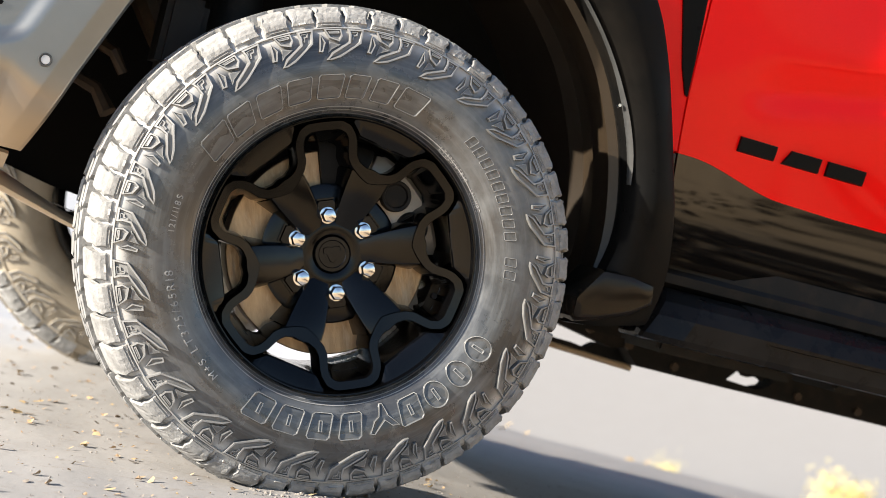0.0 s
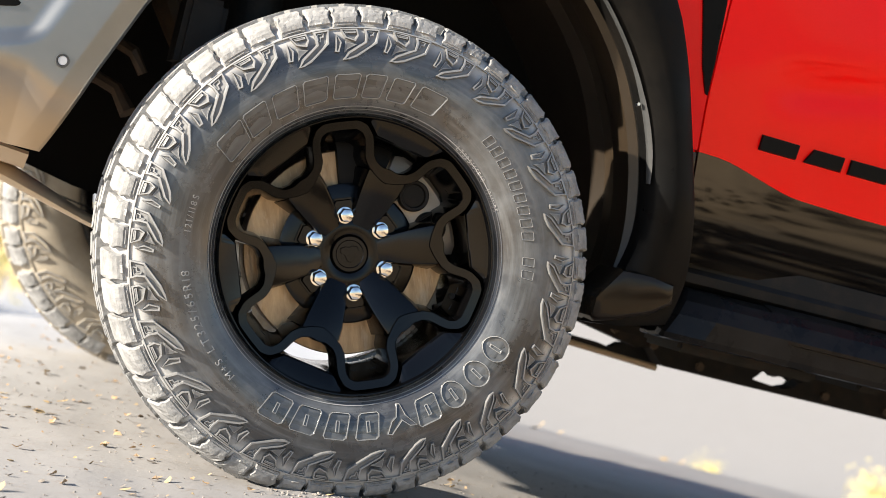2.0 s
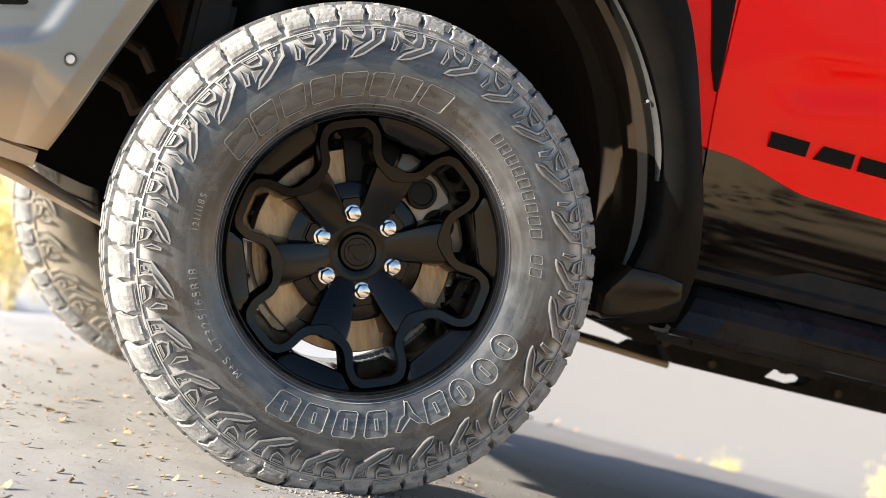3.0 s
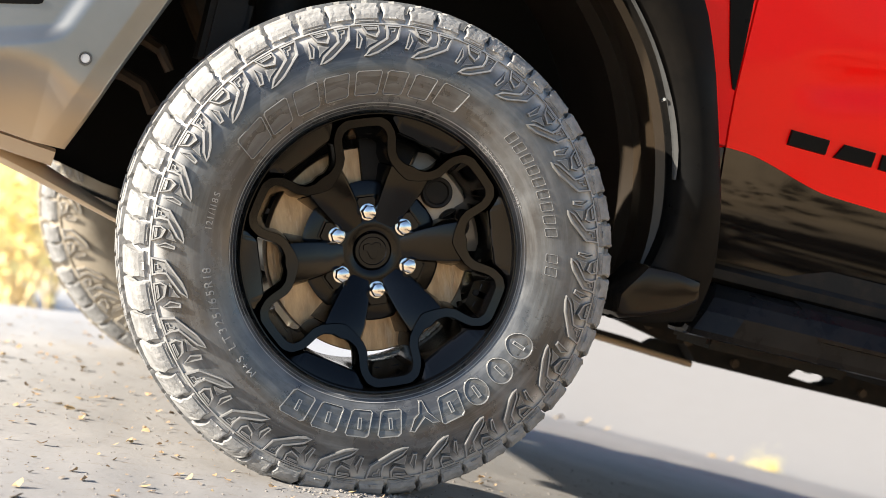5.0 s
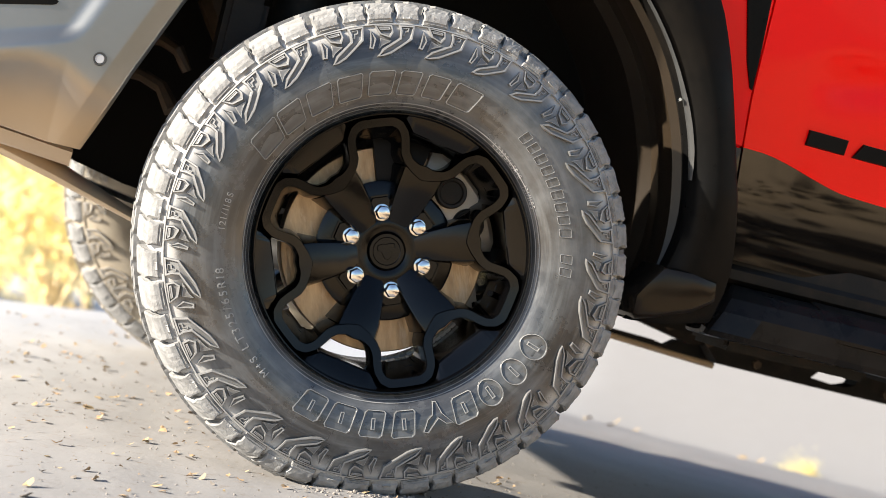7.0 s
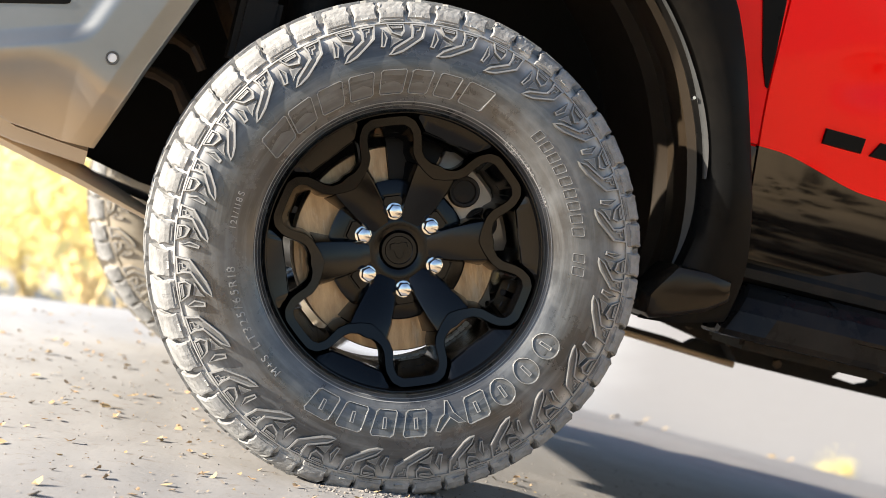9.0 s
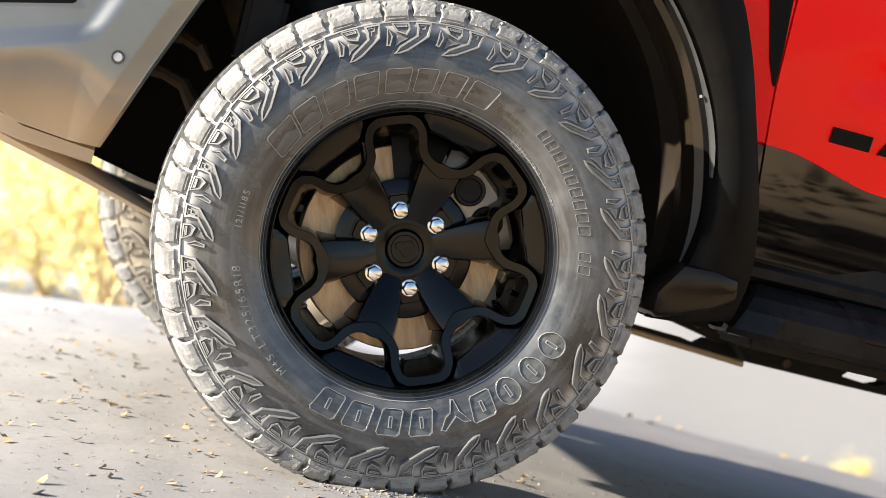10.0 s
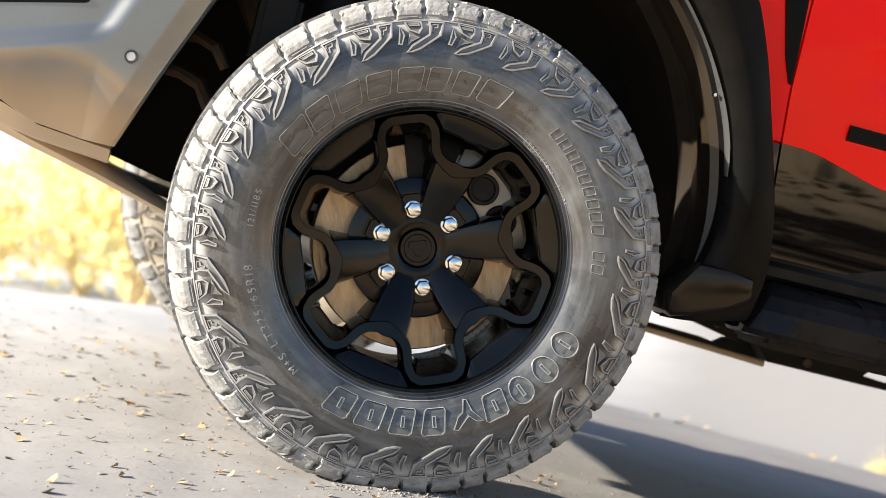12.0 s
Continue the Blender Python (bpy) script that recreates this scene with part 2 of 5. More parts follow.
def build_ground():
    def axis(lo, hi, fine_lo, fine_hi, fine):
        out, v, s = [], fine_hi, fine
        while v < hi:
            s *= 1.16
            v += s
            out.append(v)
        down, v, s = [], fine_lo, fine
        while v > lo:
            s *= 1.16
            v -= s
            down.append(v)
        n = int((fine_hi - fine_lo) / fine)
        return down[::-1] + [fine_lo + (fine_hi - fine_lo) * i / n for i in range(n + 1)] + out

    xs, ys = axis(-900, 900, -1.2, 2.2, 0.03), axis(-400, 2500, -0.6, 3.6, 0.03)
    bm = bmesh.new()
    grid_surface(bm, [[(x, y, ground_height(x, y)) for y in ys] for x in xs])
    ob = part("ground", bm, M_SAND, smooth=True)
    return tagged(ob, "pale dusty sand sloping down past a low crest", "ground", kind="structure")


build_ground()


def build_soil():
    """Brown stony soil on the open side of the truck, lapping over the sand."""
    bm = bmesh.new()
    xs = [-16 + 40 * i / 160 for i in range(161)]
    rows = []
    for x in xs:
        edge = -0.75 + 0.60 * max(0.0, min(1.0, (x - 0.15) / 0.5)) + 0.10 * noise.noise((x * 1.3, 0, 2)) + 0.05 * noise.noise((x * 5, 0, 7))
        row = []
        for j in range(60):
            y = edge - 40 * (j / 59) ** 2.4
            k = min(1.0, (edge - y) / 0.3)
            row.append((x, y, ground_height(x, y) + 0.006 + 0.02 * k * (0.6 + noise.noise((x * 2.3, y * 2.3, 1))) + 0.03 * k * max(0, noise.noise((x * 6, y * 6, 4)))))
        rows.append(row)
    grid_surface(bm, rows)
    tagged(part("soil", bm, M_SOIL, smooth=True), "brown stony desert soil beside the sand", "soil", kind="structure")


build_soil()


def clods(name, spots, mat, rng):
    """Many small lumps in one mesh, each a roughly pulled icosphere."""
    seed = bmesh.new()
    bmesh.ops.create_icosphere(seed, subdivisions=1, radius=1.0)
    base = [v.co.copy() for v in seed.verts]
    tris = [[v.index for v in f.verts] for f in seed.faces]
    seed.free()
    verts, faces = [], []
    for m in spots:
        n = len(verts)
        verts += [m @ (v * rng.uniform(0.7, 1.15)) for v in base]
        faces += [[n + i for i in t] for t in tris]
    me = bpy.data.meshes.new(name)
    me.from_pydata(verts, [], faces)
    me.materials.append(mat)
    return new(name, me)


def build_rubble():
    """Dark clods and low tufts strewn over the soil, mirrored in the door."""
    rng = random.Random(21)
    spots = []
    for k in range(4300):
        if k < 200:
            y = -3.0 - 11 * rng.random() ** 1.2
            x = rng.uniform(-2.0, 4.5) + 0.5 * -y
            s = rng.uniform(0.012, 0.045) * (1 + 0.25 * -y)
        else:
            x = rng.gauss(2.25, 0.85)
            y = -0.98 + 0.22 * noise.noise((x * 0.9, 4.0, 1.0)) - 2.1 * rng.random() ** 1.2 * (1 + 0.4 * noise.noise((x * 0.7, 9.0, 2.0))) - 0.12 * abs(x - 2.2)
            s = rng.uniform(0.009, 0.032)
            if rng.random() > 0.15 + 2.0 * max(0.0, noise.noise((x * 1.6, y * 3.0, 6.0)) + 0.10):
                continue
        spots.append(Matrix.Translation((x, y, ground_height(x, y) + 0.030 + 0.8 * s)) @ pose(0, 0, 0, rng.uniform(0, 25), 0, rng.uniform(0, 360)) @ Matrix.Diagonal((s, s * rng.uniform(0.6, 1.3), s * rng.uniform(0.5, 1.0) * (2.4 if k > 200 else 1.0), 1)))
    tagged(clods("rubble", spots, M_RUBBLE, rng), "dark clods strewn over brown soil", "rubble", kind="stuff")


build_rubble()


# ---------------------------------------------------------------- wheels
SIDE = [(0.2465, -0.059), (0.252, -0.0690), (0.262, -0.0785), (0.280, -0.0885), (0.305, -0.0955), (0.328, -0.0968), (0.350, -0.0935), (0.372, -0.0875),
        (0.390, -0.0795), (0.402, -0.0725), (0.410, -0.0665), (0.4175, -0.0550), (0.4205, -0.0420)]
TYRE_MID, TREAD_R, UNITS = 0.07, 0.4345, 28


def side_y(r):
    for (r0, y0), (r1, y1) in zip(SIDE, SIDE[1:]):
        if r <= r1:
            return y0 + (y1 - y0) * max(0.0, (r - r0)) / (r1 - r0)
    return SIDE[-1][1]


def on_side(a, r, h, far=False):
    """A point h proud of the sidewall at angle a and radius r."""
    y = side_y(r) - h
    return (r * math.cos(a), 2 * TYRE_MID - y if far else y, r * math.sin(a))


def shrink(poly, d):
    """Moves the edges of a polygon inwards by d."""
    n = len(poly)
    area = sum(poly[i][0] * poly[(i + 1) % n][1] - poly[(i + 1) % n][0] * poly[i][1] for i in range(n))
    sgn = 1 if area > 0 else -1
    out = []
    for i in range(n):
        p, q, r = Vector(poly[i - 1]), Vector(poly[i]), Vector(poly[(i + 1) % n])
        e1, e2 = (q - p).normalized(), (r - q).normalized()
        n1, n2 = Vector((-e1.y, e1.x)) * sgn, Vector((-e2.y, e2.x)) * sgn
        b = (n1 + n2)
        k = max(0.45, (1 + n1.dot(n2)) / 2)
        out.append(q + b * (d / (2 * k)))
    return out


def relief(bm, poly, a0, h, edge, dip, far=False, turn=-1, slope=0.0016):
    """A raised outline on the sidewall: polygon of (arc length, radius) from angle a0; its middle lies dip under its rim."""
    rm = sum(p[1] for p in poly) / len(poly)

    def put(pl, hh):
        return [bm.verts.new(on_side(a0 + turn * s / rm, r, hh, far)) for s, r in pl]

    n = len(poly)
    i1, i2, i3 = shrink(poly, slope), shrink(poly, slope + edge), shrink(poly, 2 * slope + edge)
    rings = [put(poly, -0.002), put(i1, h), put(i2, h), put(i3, h - dip)]
    for i, (ra, rb) in enumerate(zip(rings, rings[1:])):
        for k in range(n):
            f = bm.faces.new((ra[k], ra[(k + 1) % n], rb[(k + 1) % n], rb[k]))
            # index 1: paler rim strip, painting in the highlight raised edges catch
            f.material_index = 1 if i == 1 else 0
    bm.faces.new(rings[-1])


HOOK = [(0.0415, 0.3985), (0.0705, 0.3990), (0.0655, 0.3725), (0.0280, 0.3472), (0.0115, 0.3425), (0.0, 0.3435), (0.0110, 0.3570), (0.0420, 0.3755), (0.0435, 0.3870)]
GROOVE = [(0.0490, 0.3940), (0.0635, 0.3940), (0.0615, 0.3850), (0.0560, 0.3845), (0.0540, 0.3770), (0.0490, 0.3790)]
BLOCK = [(0.0020, 0.3985), (0.0340, 0.3985), (0.0355, 0.3840), (0.0280, 0.3735), (0.0095, 0.3805)]
SLAB = [(0.0080, 0.3945), (0.0300, 0.3945), (0.0305, 0.3885), (0.0110, 0.3885)]
FACET = [(0.0080, 0.3780), (0.0260, 0.3715), (0.0300, 0.3700), (0.0120, 0.3600), (0.0030, 0.3540)]
SPIKE = [(-0.0050, 0.3900), (0.0035, 0.3740), (-0.0045, 0.3560), (-0.0135, 0.3580), (-0.0095, 0.3740)]
# pointed ends of the shoulder hooks round the tyre: the pitch is uneven, as on any quiet tread
TIPS = [-8.4, 6.0, 21.0, 34.5, 47.4, 60.4, 74.8, 88.6, 101.8, 117.4, 132.4, 145.6, 157.9, 170.0, 185.6, 200.9, 214.9, 228.9, 242.6, 256.6, 271.6, 284.0, 295.9, 308.6, 324.7, 340.4]
GAPS = [(a - b) % 360 for a, b in zip(TIPS, TIPS[-1:] + TIPS[:-1])]
SIZES = (0.88, 1.0, 1.12)


def ring_of(name, make, mat, parent, smooth=False):
    """The same piece again and again round the tyre, in three lengths, each an object of its own."""
    made = {}
    for tip, gap in zip(TIPS, GAPS):
        k = min(SIZES, key=lambda v: abs(v - gap / 13.85))
        if k not in made:
            bm = bmesh.new()
            make(bm, k)
            ob = part(name, bm, mat, parent, "", smooth)
            made[k] = ob.data
        else:
            ob = new(name, made[k])
            ob.parent = parent
        ob.matrix_basis = pose(0, 0, 0, 0, -tip, 0)


def stretched(poly, k):
    return [(s * k, r) for s, r in poly]


def lug(bm, big, far, k):
    """A shoulder lug from the rib up to the crown; big ones carry a step, small ones a framed notch."""
    turn = 1 if far else -1
    w = radians(6.5 if big else 5.95) * k
    u0 = radians(-0.7 if big else 6.35) * k
    o = 0.0 if big else 0.0022
    ring = [(0.4025, -0.0748 + o), (0.4085, -0.0742 + o), (0.4095, -0.0752 + o), (0.4180, -0.0722 + o), (0.4255, -0.0660 + o), (0.4310, -0.0560), (TREAD_R + 0.002, -0.032), (TREAD_R + 0.006, 0.002 if big else -0.008), (0.418, 0.004), (0.395, -0.060)]

    # stepped flanks: the edge of the lug jumps back and forth from shoulder to crown
    notch = (0.0, 0.0, 0.30, 0.34, -0.10, 0.42, 0.05, 0.30, 0.0, 0.0) if big else (0.0, 0.0, -0.05, 0.36, 0.40, 0.0, 0.38, 0.1, 0.0, 0.0)

    def at(u, inset, pull=0.0):
        res = []
        for j, (r, y) in enumerate(ring):
            a = turn * (u0 + u + pull * radians(notch[j]) + (y + 0.05) / 0.06 * radians(1.0))
            yy, rr = y, r
            # uneven, chipped outer edge
            if 3 <= j < 7:
                rr += 0.0019 * noise.noise((u * 160, j * 1.7, 3.0 + big))
                yy += 0.0014 * noise.noise((u * 140, j * 2.3, 8.0))
            if inset and j < 8:
                yy, rr = y + 0.0022, r - 0.0018
            res.append((rr * math.cos(a), 2 * TYRE_MID - yy if far else yy, rr * math.sin(a)))
        return res

    e = 0.0022 / 0.42
    rows = [at(0, True, 1)] + [at(e + (w - 2 * e) * i / 7, False, {0: 1, 7: -1}.get(i, 0)) for i in range(8)] + [at(w, True, -1)]
    vs = grid_surface(bm, rows, close_v=True)
    bm.faces.new(vs[0]), bm.faces.new(vs[-1])

    def framed(q, h, edge, dip):
        rings = []
        for d, hh in ((0.0, h - 0.003), (0.0007, h), (edge, h), (edge + 0.0008, h - dip)):
            rings.append([bm.verts.new(on_side(turn * (u0 + s / 0.412), r, hh, far)) for s, r in shrink(q, d)])
        for ra, rb in zip(rings, rings[1:]):
            for j in range(len(ra)):
                bm.faces.new((ra[j], ra[(j + 1) % len(ra)], rb[(j + 1) % len(ra)], rb[j]))
        bm.faces.new(rings[-1])

    if big:
        framed([(0.0055 * k, 0.4045), (0.0345 * k, 0.4045), (0.0335 * k, 0.4135), (0.0065 * k, 0.4135)], 0.0062, 0.0016, 0.0022)
    else:
        framed([(0.0105 * k, 0.4090), (0.0235 * k, 0.4090), (0.0235 * k, 0.4210), (0.0105 * k, 0.4210)], 0.0125, 0.0016, 0.0034)


def build_tyre(parent, m, far=False):
    """A tyre; far: its inner side is the one that shows."""
    bm = bmesh.new()
    prof = list(SIDE) + [(0.4225, -0.03), (0.424, 0.0), (0.418, TYRE_MID)]
    prof += [(r, 2 * TYRE_MID - y) for r, y in prof[:-1][::-1]]
    revolve(bm, prof, 180)
    if far:
        tyre = part("tyre", bm, M_WARM_LIT, parent, "dusty all-terrain tyre, warm bounce light painted in as tan", smooth=True)
    else:
        tyre = part("tyre", bm, M_RUBBER, parent, "dusty grey all-terrain tyre with raised sidewall relief", smooth=True)
    tyre.matrix_basis = m
    bm = bmesh.new()
    for r0, w, h in ((0.3995, 0.0015, 0.0045), (0.263, 0.0010, 0.0009), (0.2575, 0.0008, 0.0009), (0.2515, 0.0010, 0.0014)):
        rows = [[on_side(2 * math.pi * i / 180, r0 + d, hh, far) for d, hh in ((-w, -0.001), (-w * 0.6, h), (w * 0.6, h), (w, -0.001))] for i in range(180)]
        grid_surface(bm, rows, close_u=True)
    part("sidewall_rib", bm, M_WARM_LIT if far else M_BITER, tyre, smooth=True)
    t = 1 if far else -1
    pair = (M_WARM_LIT, M_BITER) if far else (M_HOOK, M_BITER)
    ring_of("side_biter", lambda b, k: relief(b, stretched(HOOK, k), 0.0, 0.0085, 0.0026, 0.0046, far, t, 0.0014), pair, tyre)
    ring_of("biter_groove", lambda b, k: relief(b, stretched(GROOVE, k), 0.0, 0.0066, 0.0014, 0.0030, far, t, 0.0010), pair, tyre)
    ring_of("side_block", lambda b, k: relief(b, stretched(BLOCK, k), 0.0, 0.0080, 0.0022, 0.0040, far, t, 0.0014), pair, tyre)
    ring_of("block_slab", lambda b, k: relief(b, stretched(SLAB, k), 0.0, 0.0078, 0.0012, 0.0006, far, t, 0.0010), pair, tyre)
    ring_of("side_facet", lambda b, k: relief(b, stretched(FACET, k), 0.0, 0.0036, 0.0010, 0.0002, far, t, 0.0022), pair, tyre)
    ring_of("side_wedge", lambda b, k: relief(b, stretched(SPIKE, k), 0.0, 0.0066, 0.0017, 0.0030, far, t, 0.0014), pair, tyre)
    ring_of("tread_lug", lambda b, k: lug(b, True, far, k), M_TREAD, tyre)
    ring_of("tread_lug", lambda b, k: lug(b, False, far, k), M_TREAD, tyre)
    # the blocks across the crown, seen edge on
    lugs = 2 * UNITS
    step = 2 * math.pi / lugs
    rows = ((0.010, 0.044, 0.25), (0.052, 0.088, 0.6), (0.096, 0.130, 0.1), (0.138, 0.19, 0.4))
    chalky, bare = bmesh.new(), bmesh.new()
    for i in range(lugs):
        for row, (y0, y1, off) in enumerate(rows):
            bm = bare if row else chalky
            a0 = (i + off) * step
            w = step * 0.88
            sk = step * (0.3 if row % 2 == 0 else -0.3)
            q = [(a0, y0), (a0 + 0.5 * sk, 0.5 * (y0 + y1)), (a0 + 0.3 * sk, y1), (a0 + 0.3 * sk + w, y1), (a0 + 0.6 * sk + w, 0.5 * (y0 + y1)), (a0 + w, y0)]
            if far:
                q = [(a, 2 * TYRE_MID - y) for a, y in q]
            r1 = 0.4460 if row < 3 else 0.4410
            mid = (sum(a for a, _ in q) / 6, sum(y for _, y in q) / 6)
            qi = [(a + (mid[0] - a) * 0.1, y + (mid[1] - y) * 0.1) for a, y in q]
            prism(bm, [(0.412 * math.cos(a), y, 0.412 * math.sin(a)) for a, y in q], [(r1 * math.cos(a), y, r1 * math.sin(a)) for a, y in qi])
    tagged(part("crown_block", bare, M_WARM_LIT if far else M_CROWN, tyre), kind="stuff")
    tagged(part("crown_block", chalky, M_WARM_LIT if far else M_TREAD, tyre), kind="stuff")
    if far:
        marks(tyre, ((150, 0.044), (161, 0.044), (172, 0.044), (183, 0.044), (194, 0.044), (205, 0.044)), 0.274, 0.318, 0.012, far, 1)
        return tyre
    # lettering stands as plain raised shapes; the size code can be read
    marks(tyre, tuple(zip((131.0, 120.3, 109.3, 98.6, 88, 78.6, 69.4, 59.0), (0.058, 0.048, 0.048, 0.046, 0.046, 0.038, 0.040, 0.050))), 0.276, 0.3200, 0.004, False, -1, 0.010)
    marks(tyre, tuple((34.2 - 4.32 * k, 0.0165) for k in range(12) if k != 9), 0.2970, 0.3200, 0.002, False, -1, 0.003)
    marks(tyre, ((-40.5, 0.047), (-51.2, 0.045), (-61.8, 0.045)), 0.2735, 0.3260, 0.015, False, -1, 0.0, True)
    marks(tyre, ((-72.0, 0.044), (-93.4, 0.042), (-104.0, 0.042), (-115.0, 0.047), (-126.0, 0.048)), 0.2745, 0.3240, 0.005, False, -1, 0.008, True)
    bm = bmesh.new()
    relief(bm, [(0.0, 0.316), (0.014, 0.314), (0.024, 0.302), (0.046, 0.322), (0.056, 0.318), (0.044, 0.296), (0.034, 0.290), (0.026, 0.268), (0.018, 0.270), (0.014, 0.292)], radians(-77.0), 0.0034, 0.0014, 0.0022, slope=0.0012)
    part("sidewall_mark", bm, (M_RUBBER, M_BITER), tyre)
    side_text("M+S", tyre, 216.0, 0.2985, 0.0190, 0.0016)
    side_text("LT325/65R18", tyre, 205.0, 0.2985, 0.0205, 0.0016)
    side_text("121/118S", tyre, 164.5, 0.2990, 0.0160, 0.0012)
    side_text("LT325/65R18   121/118S", tyre, 40.0, 0.2590, 0.0105, 0.0009)
    return tyre


def marks(tyre, places, r0, r1, c, far, turn, slant=0.0, slot=False):
    for a, w in places:
        bm = bmesh.new()
        shape = [(w / 2 + w / 2 * math.cos(k * math.pi / 10), (r0 + r1) / 2 + (r1 - r0) / 2 * math.sin(k * math.pi / 10)) for k in range(20)] if slot and c > 0.01 else mark_shape(w, r0, r1, c)
        q = [(s + slant * ((r - r0) / (r1 - r0) - 0.5) * (-turn), r) for s, r in shape]
        big = r1 - r0 > 0.03
        k = 0.86 + 0.02 * ((int(abs(a) * 7)) % 5)
        relief(bm, q, 0.0, 0.0034 if big else 0.0018, 0.0010 if big else 0.0006, 0.0024 if big else 0.0011, far, turn, 0.0010 if big else 0.0006)
        if slot:
            mid, hw = w / 2, 0.0042
            relief(bm, [(mid - hw, r0 + 0.014), (mid + hw, r0 + 0.014), (mid + hw, r1 - 0.014), (mid - hw, r1 - 0.014)], 0.0, 0.0024, 0.0012, 0.0016, far, turn, 0.0008)
        ob = part("sidewall_mark", bm, (M_WARM_LIT, M_WARM_LIT) if far else (M_RUBBER, M_BITER), tyre)
        ob.matrix_basis = pose(0, 0, 0, 0, -(a - turn * math.degrees(w / 2 / 0.297)), 0)


def mark_shape(w, r0, r1, c):
    return [(c, r0), (w - c, r0), (w, r0 + c), (w, r1 - c), (w - c, r1), (c, r1), (0, r1 - c), (0, r0 + c)]


def side_text(words, parent, start, r, size, h):
    """Raised characters round the sidewall, each one a part."""
    s = 0.0
    for ch in words:
        if ch == " ":
            s += 0.45 * size
            continue
        cu = bpy.data.curves.new("size_code", "FONT")
        cu.body, cu.size, cu.extrude = ch, size, h
        ob = new("size_code", cu)
        bpy.context.view_layer.update()
        me = bpy.data.meshes.new_from_object(ob.evaluated_get(bpy.context.evaluated_depsgraph_get()))
        bpy.data.objects.remove(ob)
        bm = bmesh.new()
        bm.from_mesh(me)
        bpy.data.meshes.remove(me)
        lo, hi = min(v.co.x for v in bm.verts), max(v.co.x for v in bm.verts)
        for v in bm.verts:
            v.co = on_side(radians(start) - (s + v.co.x - lo) / (r + size / 2), r + v.co.y, 0.0006 + v.co.z)
        part("size_code", bm, M_BITER, parent)
        s += hi - lo + 0.30 * size


LOBE_OUT = [(0.0, 0.2385), (0.032, 0.2375), (0.0475, 0.2270), (0.0555, 0.2090), (0.0565, 0.196), (0.0550, 0.173), (0.0585, 0.1600), (0.0695, 0.1480), (0.0825, 0.1429)]
LOBE_IN = [(0.0, 0.2212), (0.0255, 0.2203), (0.0358, 0.2135), (0.0396, 0.2022), (0.0390, 0.188), (0.0370, 0.171), (0.0412, 0.1550), (0.0545, 0.1343), (0.0685, 0.1187)]


def lobed_ring(half, rounds=2):
    """Six mirrored lobes joined into one closed, softened outline."""
    sector = [(-x, y) for x, y in half[:0:-1]] + half
    pts = []
    for k in range(6):
        c = radians(90 - 60 * k)
        for x, y in sector[:-1]:
            ux, uz = math.cos(c), math.sin(c)
            pts.append(Vector((y * ux + x * uz, y * uz - x * ux)))
    for _ in range(rounds):
        q = []
        for i, p in enumerate(pts):
            n = pts[(i + 1) % len(pts)]
            q += [p.lerp(n, 0.14), p.lerp(n, 0.86)]
        pts = q
    return pts


def face_y(r):
    """The dished face of the wheel: deeper towards the hub."""
    return -0.0700 + 0.20 * (0.2378 - r)


def ring_reach(pts, a):
    """How far a closed outline reaches at angle a."""
    d, best = Vector((math.cos(a), math.sin(a))), 0.0
    for p, q in zip(pts, pts[1:] + pts[:1]):
        e = q - p
        den = d.x * e.y - d.y * e.x
        if abs(den) < 1e-9:
            continue
        t = (p.x * e.y - p.y * e.x) / den
        s = (p.x * d.y - p.y * d.x) / den
        if t > 0 and -1e-6 <= s <= 1 + 1e-6:
            best = max(best, t)
    return best


